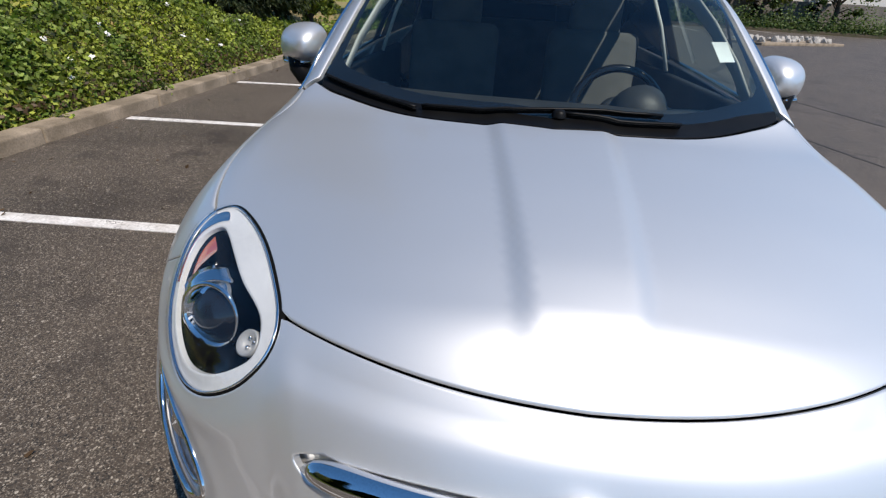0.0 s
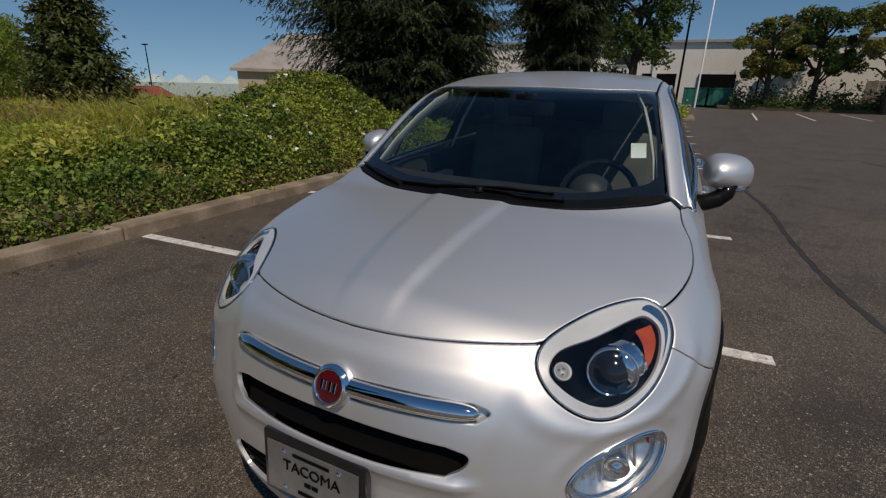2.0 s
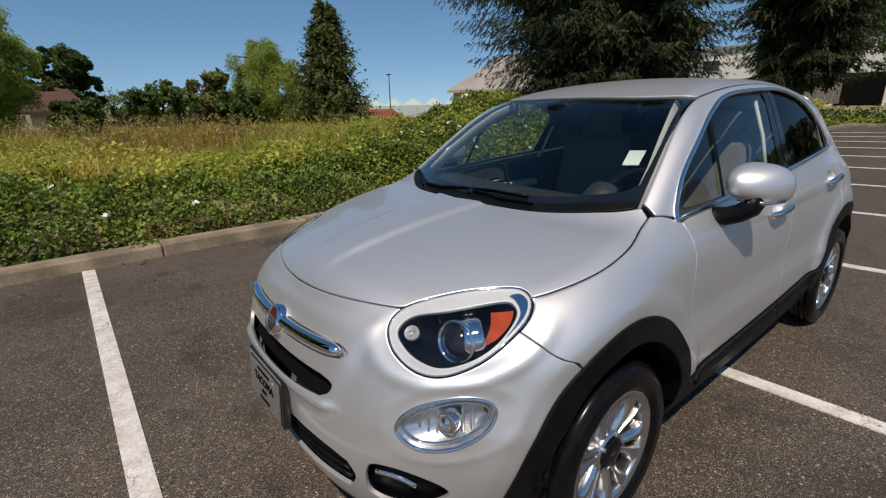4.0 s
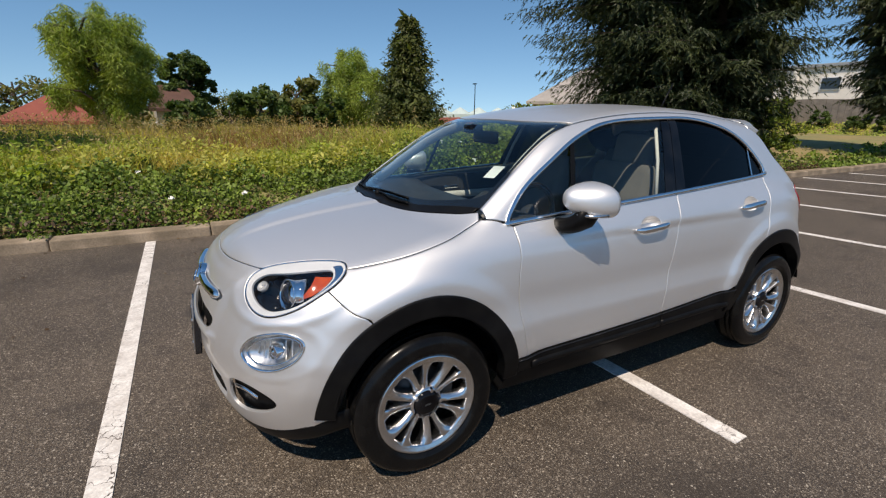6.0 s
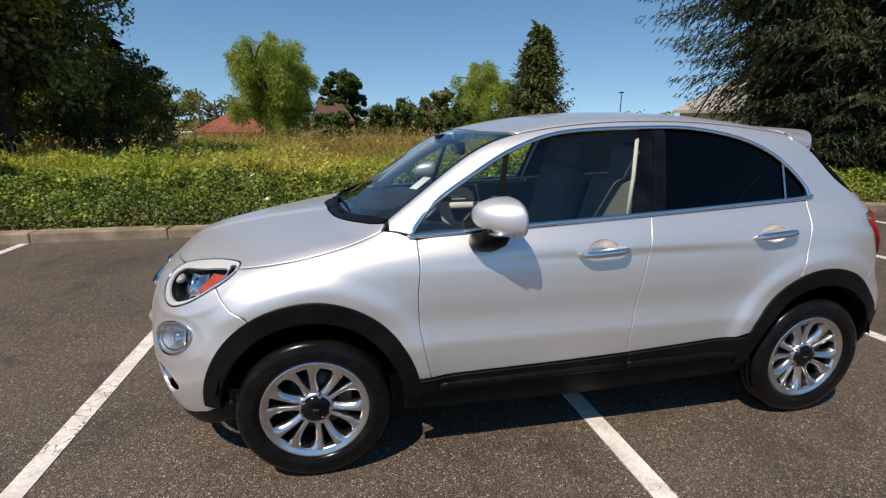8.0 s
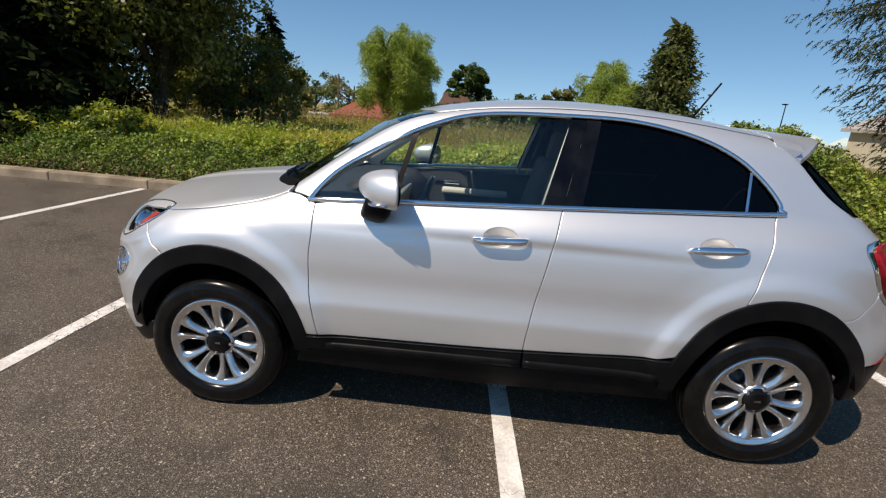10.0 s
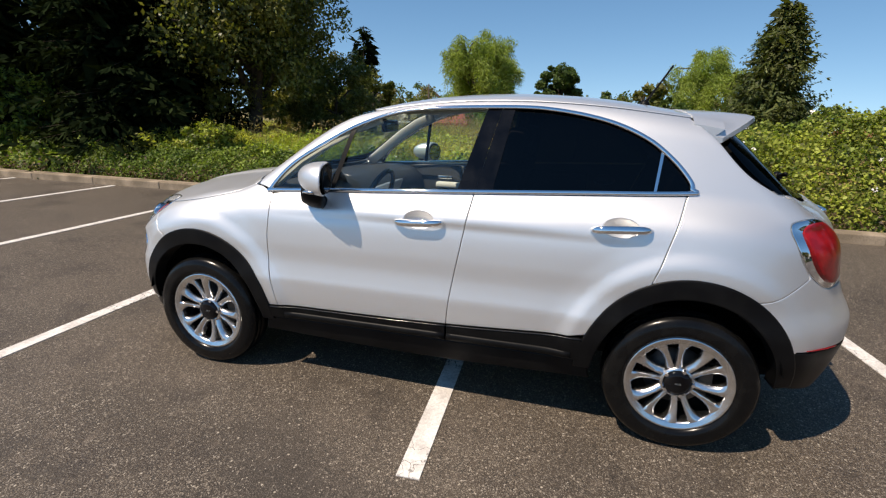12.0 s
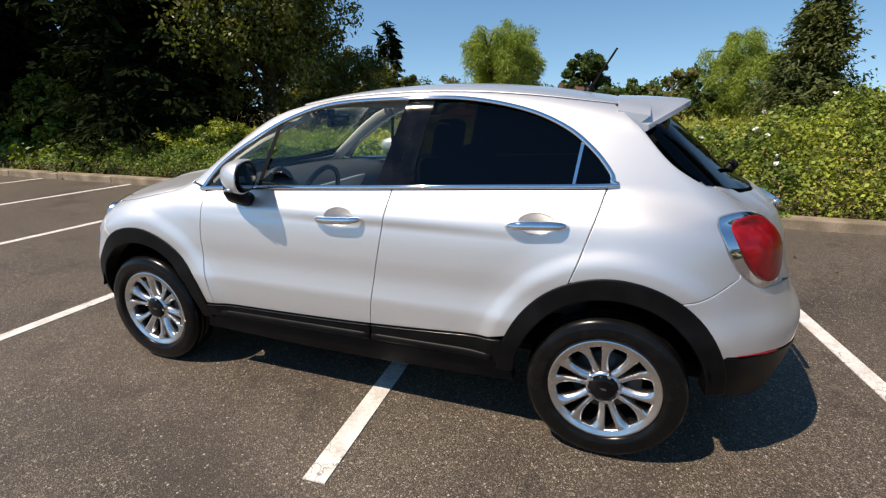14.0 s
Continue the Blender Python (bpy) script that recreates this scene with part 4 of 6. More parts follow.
x, y = rng.uniform(-44, -8, n), rng.uniform(37.2, 39.8, n)
at = np.stack([x, y, 0.12 + 0.9 * step(37.1, 40, y) + rng.exponential(0.07, n)], 1)
tagged(new("bank_grass", leaf_mesh("bank_grass", at, 0.2, WEED, np.array([0, -0.5, 0.8]), 0.5, 0.4, rng)), "short green grass on the bank", "grass", kind="stuff")
paling = thing("bank_fence", "dark weathered timber fence along the grassed bank", "fence", (-26, 40.2, 0.8))
for i in range(86):
    part("board", box_bm((0.40, 0.05, 1.95 + 0.04 * math.sin(i * 7)), (-17.4 + 0.42 * i, 0, 1.0)), TIMBER, paling, smooth=False)
part("rail", box_bm((36.5, 0.06, 0.12), (0.4, 0.06, 1.7)), TIMBER, paling, smooth=False)
for i, x in enumerate((-11.5, -13.2, -15.6, -18.5, -21.5, -25.0)):
    broadleaf((x, 39.0 + 0.3 * math.sin(i * 4), 0.6), 1.5 + 0.35 * math.sin(i * 5), 0.75, DARKLEAF, "rounded dark shrub before the bank fence", 2600, 0.17, 0.03, 0, 90 + i, 18, "shrub")
bed = part("planting_bed", box_bm((70, 5, 0.5), (39, 55.5, 0.1), 0.15), SOIL, smooth=False)
tagged(bed, "raised bed of bare soil and shrubs at the far edge", "bed", kind="structure")
# Dark leaf material puts the far bed's shade into the hedge's colour.
n = 26000
at = np.stack([rng.uniform(5, 70, n), 53 + rng.uniform(0, 1, n) ** 2 * 4, 0.3 + rng.exponential(0.60, n)], 1)
tagged(new("far_hedge", leaf_mesh("far_hedge", at, 0.24, DARKLEAF, np.array([0, -0.5, 0.8]), 0.5, 0.7, rng)), "low hedge along the far planting bed, leaf colour darkened for shade", "hedge", kind="stuff")
fence = thing("timber_fence", "weathered grey timber fence behind the far shrubs", "fence", (30, 58, 0))
for i in range(24, 75):
    part("board", box_bm((0.96, 0.06, 2.9 + 0.06 * math.sin(i * 7)), (-37 + i, 0, 1.5)), TIMBER, fence, smooth=False)
for i in range(9):
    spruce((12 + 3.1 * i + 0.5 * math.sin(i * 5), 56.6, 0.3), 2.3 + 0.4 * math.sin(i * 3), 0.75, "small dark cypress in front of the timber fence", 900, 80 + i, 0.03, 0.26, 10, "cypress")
for x in (1.9, 4.3):
    skip = thing("waste_container", "green metal waste container by the dock door", "container", (x, 56.5, 0.1))
    part("body", box_bm((2.2, 1.4, 1.7), (0, 0, 0.95), 0.06), TEAL, skip, smooth=False)
    part("lid", box_bm((2.3, 1.5, 0.08), (0, 0, 1.84), 0.02), TEAL, skip, smooth=False)
    for k in (-0.7, 0, 0.7):
        part("rib", box_bm((0.08, 0.06, 1.6), (k, -0.72, 0.95), 0.01), TEAL, skip, smooth=False)
isle = thing("rock_island", "low kerbed island filled with pale rocks", "island", (17, 29.0, 0))
isle.rotation_euler = (0, 0, radians(35))
part("kerb", box_bm((9, 2.2, 0.16), (0, 0, 0.06), 0.04), KERB, isle, smooth=False)
g = random.Random(5)
for i in range(70):
    bm = bmesh.new()
    bmesh.ops.create_icosphere(bm, subdivisions=1, radius=g.uniform(0.12, 0.26), matrix=pose(g.uniform(-4.2, 4.2), g.uniform(-0.9, 0.9), 0.2, g.uniform(0, 90), g.uniform(0, 90), 0) @ Matrix.Diagonal((1.2, 1, 0.7, 1)))
    part("rock", bm, ROCK, isle, smooth=False)


def lamp_post(at, height, label):
    post = thing("street_lamp", label, "lamp", at)
    part("footing", lathe([(-0.2, 0.24), (0.55, 0.24), (0.6, 0.2), (0.6, 0.02)], 16, "z"), KERB, post, "pale concrete footing")
    part("pole", lathe([(0.5, 0.075), (height, 0.045)], 12, "z"), DARK, post)
    part("arm", tube([(0, 0, height - 0.1), (0.3, -0.2, height), (0.7, -0.5, height)], 0.03), DARK, post)
    part("lamp_head", box_bm((0.6, 0.3, 0.12), (0.8, -0.55, height), 0.03), DARK, post)


lamp_post((0.4, 31.5, 0.1), 8.5, "tall dark lamp post on a concrete footing")
lamp_post((-50, 31, -2), 6.8, "slim lamp post far beyond the meadow")
lamp_post((7.5, 57, 0.2), 8.0, "tall dark lamp post by the far bed")
flag = thing("flagpole", "tall slim white flagpole before the warehouse", "pole", (2.0, 52, 0))
part("pole", lathe([(-0.1, 0.09), (12, 0.05), (12.02, 0.0)], 12, "z"), WHITE, flag)
pole = thing("utility_pole", "wooden utility pole with a crossarm beyond the meadow", "pole", (-36, -11.6, -2.3))
part("pole", lathe([(0, 0.09), (6.0, 0.06), (6.0, 0)], 10, "z"), BARK, pole)
part("crossarm", box_bm((0.07, 1.0, 0.07), (0, 0, 5.6), 0.01), BARK, pole, smooth=False)

# ---- laying panels on the form ----
from mathutils.geometry import delaunay_2d_cdt

BACK = View(lambda uv: (np.stack([uv[:, 0], uv[:, 0] * 0 + 1.0, uv[:, 1]], 1), np.array([[0, 1.0, 0]]) + uv[:, :1] * 0), lambda p: p[:, [0, 2]], (0, 1.3), 1)


def conv(a, pts, b):
    """The same places in another chart."""
    return [tuple(q) for q in b.chart(a.lay(pts)[0])]


def within(p, poly):
    q = np.asarray(poly, float)
    a, b = q, np.roll(q, -1, 0)
    res = np.zeros(len(p), bool)
    for (x0, y0), (x1, y1) in zip(a, b):
        if y0 != y1:
            hit = ((y0 > p[:, 1]) != (y1 > p[:, 1])) & (p[:, 0] < (x1 - x0) * (p[:, 1] - y0) / (y1 - y0) + x0)
            res ^= hit
    return res


def shrink(poly, by):
    """Moves an outline inwards."""
    q = np.asarray(poly, float)
    q = q[np.linalg.norm(q - np.roll(q, 1, 0), axis=1) > 1e-5]
    area = np.sum(q[:, 0] * np.roll(q[:, 1], -1) - np.roll(q[:, 0], -1) * q[:, 1])
    t1, t2 = q - np.roll(q, 1, 0), np.roll(q, -1, 0) - q
    t1, t2 = (t / np.linalg.norm(t, axis=1, keepdims=True) for t in (t1, t2))
    n = np.stack([-(t1 + t2)[:, 1], (t1 + t2)[:, 0]], 1) * np.sign(area)
    ln = np.linalg.norm(n, axis=1, keepdims=True)
    return q + n / np.maximum(ln, 0.6) ** 2 * 2 * by


def dense(poly, most):
    """Breaks long sides of an outline."""
    q = np.asarray(poly, float)
    out = []
    for a, b in zip(q, np.roll(q, -1, 0)):
        m = max(1, int(np.ceil(np.linalg.norm(b - a) / most)))
        if np.linalg.norm(b - a) > 1e-5:
            out += [a + (b - a) * i / m for i in range(m)]
    return out


def panel(name, view, outer, material, parent, holes=(), grid=0.03, offset=0.0, rim=0.012, gap=0.0016, edge=0.004, mirror=False, label="", shape=None):
    """A sheet cut to an outline and laid on the form, with rounded, turned-in edges. mirror: a twin on the other side."""
    k = view.unit
    outer, holes = dense(outer, grid * k * 0.8), [dense(h, grid * k * 0.8) for h in holes]
    loops = [shrink(outer, gap * k)] + [shrink(h, -gap * k) for h in holes]
    inner = [shrink(loops[0], edge * k)] + [shrink(h, -edge * k) for h in loops[1:]]
    bound, pts, edges = [], [], []
    for lp in loops:
        edges += [(len(pts) + i, len(pts) + (i + 1) % len(lp)) for i in range(len(lp))]
        pts += list(lp)
    nb = len(pts)
    for lp in inner if edge else ():
        edges += [(len(pts) + i, len(pts) + (i + 1) % len(lp)) for i in range(len(lp))]
        pts += list(lp)
    g = grid * k
    lo, hi = loops[0].min(0), loops[0].max(0)
    gx, gy = np.meshgrid(np.arange(lo[0], hi[0], g), np.arange(lo[1], hi[1], g * 0.87))
    gx = gx + (np.arange(gx.shape[0])[:, None] % 2) * g / 2
    c = np.stack([gx.ravel(), gy.ravel()], 1)
    ok = within(c, shrink(inner[0], g * 0.35))
    for h in inner[1:]:
        ok &= ~within(c, shrink(h, -g * 0.35))
    pts += list(c[ok])
    vs, _, fs, ov, _, _ = delaunay_2d_cdt([Vector(p) for p in pts], edges, [], 0, 1e-7)
    uv = np.array([tuple(v) for v in vs])
    tri = np.array([tuple(f) for f in fs])
    cen = uv[tri].mean(1)
    ok = within(cen, loops[0])
    for h in loops[1:]:
        ok &= ~within(cen, h)
    tri = tri[ok]
    P, N = view.lay(uv)
    off = offset if shape is None else offset + shape(uv)
    P = P + N * np.reshape(off, (-1, 1)) if np.ndim(off) else P + N * off
    a, b, d = P[tri[:, 0]], P[tri[:, 1]], P[tri[:, 2]]
    if np.sum(np.cross(b - a, d - a) * N[tri[:, 0]]) < 0:
        tri = tri[:, ::-1]
    mark = np.array([any(i < nb for i in o) for o in ov])
    base = uv[mark]
    M = N.copy()
    if edge:
        allin = np.concatenate(inner)
        flat = np.concatenate(loops)
        Pi, _ = view.lay(allin)
        Po, _ = view.lay(flat)
        if len(allin) == len(flat):
            way = Po - Pi
            way /= np.linalg.norm(way, axis=1, keepdims=True) + 1e-9
            for i in np.where(mark)[0]:
                j = min(o for o in ov[i])
                if j < nb:
                    M[i] = N[i] + way[j] * 0.9
                    P[i] -= N[i] * edge * 0.45
    M /= np.linalg.norm(M, axis=1, keepdims=True)
    verts, faces, norms = [P], [tuple(t) for t in tri], [M]
    count = len(P)
    if rim:
        index = {min(o): i for i, o in enumerate(ov) if o}
        start = 0
        for lp in loops:
            ids = [index.get(start + i) for i in range(len(lp))]
            ids = [i for i in ids if i is not None]
            start += len(lp)
            top, low = P[ids], P[ids] - N[ids] * rim
            m = len(ids)
            verts += [top, low]
            norms += [top * 0, low * 0]
            for i in range(m):
                j = (i + 1) % m
                faces.append((count + i, count + m + i, count + m + j, count + j))
            count += 2 * m
    V, NN = np.concatenate(verts), np.concatenate(norms)
    made = []
    for s in (1, -1) if mirror else (1,):
        me = mesh_of(name, V * [s, 1, 1], faces if s > 0 else [f[::-1] for f in faces], material)
        if shape is None:
            me.normals_split_custom_set_from_vertices([tuple(q) for q in NN * [s, 1, 1]])
        made.append(part(name, me, material, parent if not isinstance(parent, list) else parent[len(made)], label))
    return made if mirror else made[0]


def trim(name, view, path, a, b, material, parent, loop=False, offset=0.0, mirror=False, sides=10, label=""):
    """An oval strip that follows a line on the form."""
    P, N = view.lay(path)
    v, f = sweep(P + N * offset, N, ring(a, b, sides), loop)
    made = []
    for s in (1, -1) if mirror else (1,):
        made.append(part(name, (v * [s, 1, 1], f if s < 0 else [q[::-1] for q in f]), material, parent if not isinstance(parent, list) else parent[len(made)], label))
    return made


def twin(name, data, material, parent, label="", smooth=True):
    """A solid and its mirror image."""
    v, f = data
    v = np.asarray(v, float)
    return [part(name, (v * [s, 1, 1], f if s > 0 else [q[::-1] for q in f]), material, parent if not isinstance(parent, list) else parent[i], label, smooth) for i, s in enumerate((1, -1))]


def solid(bm):
    """The vertices and faces of a bmesh."""
    bm.verts.index_update()
    d = np.array([tuple(v.co) for v in bm.verts]), [tuple(v.index for v in f.verts) for f in bm.faces]
    bm.free()
    return d


def mirrored(run):
    """Closes a half outline, from the middle out and back, to both sides."""
    r = list(run)
    return r + [(-u, v) for u, v in r[::-1] if abs(u) > 1e-4]


def arch(s, a0, a1, ru=0.462, rv=0.505, n=24):
    return [(s * AXLE + ru * math.cos(radians(a0 + (a1 - a0) * i / n)), HUB + rv * math.sin(radians(a0 + (a1 - a0) * i / n))) for i in range(n + 1)]


# ---- the car ----
car = thing("car", "silver compact crossover car parked across the bays", "car")

LAMP = [(27.4, 22.7), (28.6, 25.5), (32.6, 27.7), (38.8, 29.6), (45.0, 30.5), (49.9, 30.3), (51.7, 28.2), (50.6, 25.2), (46.9, 21.7), (42.6, 18.7), (37.6, 16.8), (33.2, 17.1), (29.2, 19.5)]
LAMP_RUN = closed(*LAMP, n=6)
FOG = closed((30.9, 8.6), (33.6, 11.9), (39.3, 13.9), (43.6, 13.8), (45.4, 12.1), (43.8, 9.0), (39.3, 6.4), (34.0, 6.0), n=6)
MOUTH = mirrored(seg((0, 13.3), (9, 13.2), (16.3, 13.0), n=6) + seg((16.3, 13.0), (19.0, 12.3), (18.5, 10.8), (16.4, 9.7), n=5) + seg((16.4, 9.7), (8, 9.35), (0, 9.25), n=6) + [(0, 9.25)])
SLOT = mirrored(seg((0, 18.5), (10, 18.65), (19.4, 18.35), n=6) + seg((19.2, 18.5), (21.4, 17.6), (19.8, 16.4), n=5) + seg((19.8, 16.4), (10, 16.1), (0, 15.9), n=6) + [(0, 15.9)])
SCOOP = mirrored(seg((0, 1.0), (10, 1.0), (17, 0.5), (21.5, -0.5), n=5) + seg((21.5, -0.5), (22.8, -3.0), (21.0, -6.2), n=4) + seg((21.0, -6.2), (10, -6.7), (0, -6.8), n=5) + [(0, -6.8)])
POCKET = closed((25.2, -1.5), (26.6, 1.1), (31.0, 1.5), (35.6, 0.3), (38.3, -1.4), (37.5, -3.1), (34.4, -4.6), (29.0, -5.9), (25.4, -5.0), n=5)
HOOD_SIDE = [(-1.588, 0.948), (-1.5, 0.963), (-1.3, 0.999), (-1.12, 1.040), (-1.02, 1.072), (-0.962, 1.096)]
DLO = [(-0.845, 1.080), (-0.738, 1.204), (-0.562, 1.320), (-0.342, 1.436), (-0.075, 1.508), (0.384, 1.529), (0.63, 1.520), (0.87, 1.475), (1.04, 1.405), (1.155, 1.318), (1.228, 1.235)]
belt = spline([-0.845, 0.289, 1.235], [1.076, 1.139, 1.182])
dlo_top = spline([p[0] for p in DLO], [p[1] for p in DLO])
DOOR_FRONT = [(-0.822, 1.062), (-0.819, 0.94), (-0.829, 0.83), (-0.823, 0.686), (-0.808, 0.60), (-0.776, 0.450)]
DOOR_SPLIT = [(0.289, 1.131), (0.264, 0.990), (0.236, 0.832), (0.210, 0.691), (0.192, 0.553), (0.186, 0.474)]
DOOR_REAR = [(1.222, 1.174), (1.192, 1.070), (1.171, 1.003), (1.140, 0.900), (1.108, 0.805)]
SCREEN_SIDE = [(0.690, -0.938), (0.646, -0.74), (0.602, -0.53), (0.571, -0.335)]
DITCH = [(0.570, -0.31), (0.567, 0.2), (0.562, 0.7), (0.55, 1.05), (0.53, 1.25)]
TAIL_LAMP = [(47.8, 24.7), (45.1, 25.9), (37.9, 25.6), (31.5, 22.9), (29.2, 16.7), (31.8, 11.3), (38.2, 10.4), (43.6, 13.5), (46.9, 18.4)]
TAIL_RUN = closed(*TAIL_LAMP, n=6)

# front
hood_run = conv(NOSE, seg((0, 24.9), (10, 25.1), (20, 25.45), (28.7, 25.68), n=8) + LAMP_RUN[7:36], TOP) + conv(FLANK, seg(*HOOD_SIDE, n=6), TOP) + seg((0.704, -0.952), (0.6, -1.035), (0.35, -1.175), (0, -1.24), n=8) + [(0, -1.24)]
panel("hood", TOP, mirrored(hood_run), SILVER, car, grid=0.018)
SEAM_TOP = conv(NOSE, [LAMP_RUN[45]], FLANK)[0]
seam_run = conv(FLANK, seg(SEAM_TOP, (-1.60, 0.820), (-1.533, 0.785), n=4) + arch(-1, 121, 178, n=12), NOSE)
chin_run = seg((49.6, -4.9), (42, -9.0), (31.8, -11.6), (15, -12.3), (0, -12.5), n=5) + [(0, -12.5)]
bumper_run = seg((0, 24.9), (10, 25.1), (20, 25.45), (28.7, 25.68), n=8) + LAMP_RUN[6::-1] + LAMP_RUN[:44:-1] + seam_run + chin_run
panel("front_bumper", NOSE, mirrored(bumper_run), SILVER, car, [FOG, [(-u, v) for u, v in FOG], MOUTH, SLOT, SCOOP, POCKET, [(-u, v) for u, v in POCKET]], grid=0.011)
panel("slot_backing", NOSE, SLOT, SILVER, car, offset=-0.022, rim=0, edge=0, gap=-0.01)
panel("upper_grille", NOSE, MOUTH, DARK, car, offset=-0.04, rim=0, edge=0, gap=-0.02)
panel("lower_grille", NOSE, SCOOP, CLAD, car, offset=-0.03, rim=0, edge=0, gap=-0.02)
for v in (-5, -3.2, -1.4):
    trim("grille_bar", NOSE, [(u, v) for u in np.linspace(-21, 21, 24)], 0.005, 0.008, CLAD, car, offset=-0.02)
pockets = panel("corner_vent", NOSE, POCKET, CLAD, car, offset=-0.035, rim=0, edge=0, gap=-0.02, mirror=True, label="black corner vent with a chrome blade")
trim("vent_blade", NOSE, seg((26.8, -0.6), (30.5, -0.6), (34.2, -2.0), n=5), 0.010, 0.008, CHROME, pockets, offset=-0.014, mirror=True)
dam = spline([0, 15, 31.8, 42, 50, 55], [-13.3, -13.0, -12.2, -9.8, -6.6, -5.2])
trim("air_dam", NOSE, [(u, float(dam(abs(u)))) for u in np.linspace(-54, 54, 90)], 0.055, 0.014, CLAD, car, False, -0.012, False, 14, "black lower air dam")
bar_u = np.linspace(-20.3, 20.3, 60)
P, N = NOSE.lay([(u, 17.45 + 0.06 * abs(u) / 20) for u in bar_u])
v, f = sweep(P + N * 0.004, N, ring(0.0225, 0.021, 14))
v = v.reshape(60, 14, 3)
mid = v.mean(1, keepdims=True)
v = (mid + (v - mid) * np.sqrt(np.clip(1.06 - (np.abs(bar_u) / 20.3) ** 14, 0.02, 1))[:, None, None]).reshape(-1, 3)
part("grille_trim", (v, [q[::-1] for q in f]), CHROME, car, "polished chrome bar across the nose")
P, N = NOSE.lay([(0, 17.1)])
badge_m = Matrix.Translation(Vector(P[0] + N[0] * 0.004)) @ Vector(N[0]).to_track_quat("Z", "Y").to_matrix().to_4x4()


def oval(c, a, b, tilt=0.0, n=28):
    return [(c[0] + a * math.cos(2 * math.pi * i / n), c[1] + b * math.sin(2 * math.pi * i / n) + tilt * a * math.cos(2 * math.pi * i / n)) for i in range(n)]


def placed(data, m):
    v, f = data
    return np.array([tuple(m @ Vector(p)) for p in v]), f


badge = part("badge", placed(lathe([(-0.015, 0.057), (0.014, 0.056), (0.019, 0.053), (0.019, 0.048), (0.026, 0.046), (0.028, 0.043), (0.025, 0.040), (0.022, 0.039)], 40, "z"), badge_m), CHROME, car, "round chrome badge ring")
part("badge_face", placed(lathe([(0.021, 0.041), (0.0225, 0.034), (0.0225, 0.0)], 32, "z"), badge_m), MAROON, badge, "dark red badge face")
for i, x in enumerate((-0.021, -0.009, 0.004, 0.018)):
    part("badge_mark", placed(solid(box_bm((0.005 if i == 1 else 0.009, 0.026, 0.003), (x, 0, 0.023), 0.001)), badge_m), CHROME, badge, smooth=False)

# plate
plate_m = pose(-0.035, -2.140, 0.522, 86, 0, 0)
plate = part("plate_holder", placed(solid(box_bm((0.335, 0.19, 0.03), (0, 0, -0.015), 0.006)), plate_m), GLOSS_BLACK, car, "black plate holder", smooth=False)
part("plate", placed(solid(box_bm((0.300, 0.150, 0.004), (0, -0.004, 0.003), 0.001)), plate_m), shade("plate_metal", (0.36, 0.36, 0.36), 0.28, 0.7, scale=9), plate, "grey dealer plate with dark bars", smooth=False)
for x, y, w, h in ((0, 0.056, 0.12, 0.009), (-0.012, -0.022, 0.02, 0.012), (0.012, -0.022, 0.02, 0.012), (0, -0.055, 0.09, 0.010)):
    part("plate_mark", placed(solid(box_bm((w, h, 0.002), (x, y - 0.004, 0.006))), plate_m), DARK, plate, smooth=False)
cu = bpy.data.curves.new("plate_word", "FONT")
cu.body, cu.size, cu.extrude, cu.align_x, cu.align_y = "TACOMA", 0.044, 0.0012, "CENTER", "CENTER"
cu.materials.append(DARK)
word = new("plate_word", cu)
word.parent, word.matrix_basis = plate, plate_m @ Matrix.Translation((0, 0.012, 0.0062))
for x in (-0.09, 0.09):
    for y in (-0.06, 0.055):
        part("bolt", placed(solid(box_bm((0.012, 0.012, 0.006), (x, y, 0.006), 0.003)), plate_m), CHROME, plate)

# headlamps: lens, rim, white surround, dark bowl, projector, amber
BOWL = closed((29.2, 22.5), (31.2, 24.8), (36.7, 26.1), (41.3, 27.2), (45.4, 28.0), (47.8, 28.0), (48.8, 26.4), (47.6, 24.1), (44.9, 21.3), (41.4, 19.2), (37.2, 18.0), (33.6, 18.7), (30.6, 20.5), n=5)


def hollow(view, loop, deep, cu, cv):
    """A bowl under an outline: rings that sink towards a middle."""
    q = np.array(loop)
    rings, V, Fc = [1.0, 0.93, 0.8, 0.6, 0.35, 0.1], [], []
    for s in rings:
        P, N = view.lay(np.array([[cu, cv]]) + (q - [cu, cv]) * s)
        V.append(P - N * deep * (0.15 + 0.85 * (1 - s**3)))
    m = len(q)
    for i in range(len(rings) - 1):
        Fc += [(i * m + j, i * m + (j + 1) % m, (i + 1) * m + (j + 1) % m, (i + 1) * m + j) for j in range(m)]
    Fc.append(tuple((len(rings) - 1) * m + j for j in range(m)))
    return np.concatenate(V), Fc


lamps = panel("headlamp", NOSE, LAMP_RUN, LID, car, [BOWL], offset=-0.005, rim=0.01, mirror=True, label="white lamp surround", grid=0.02, gap=0.001)
twin("lamp_bowl", hollow(NOSE, BOWL, 0.10, 39, 22.5), PIANO, lamps)
trim("lamp_rim", NOSE, [tuple(q) for q in shrink(LAMP_RUN, 0.22)], 0.0025, 0.005, CHROME, lamps, True, -0.003, True)
trim("lamp_seal", NOSE, [tuple(q) for q in shrink(LAMP_RUN, -0.10)], 0.0055, 0.004, DARK, lamps, True, -0.005, True, 6)
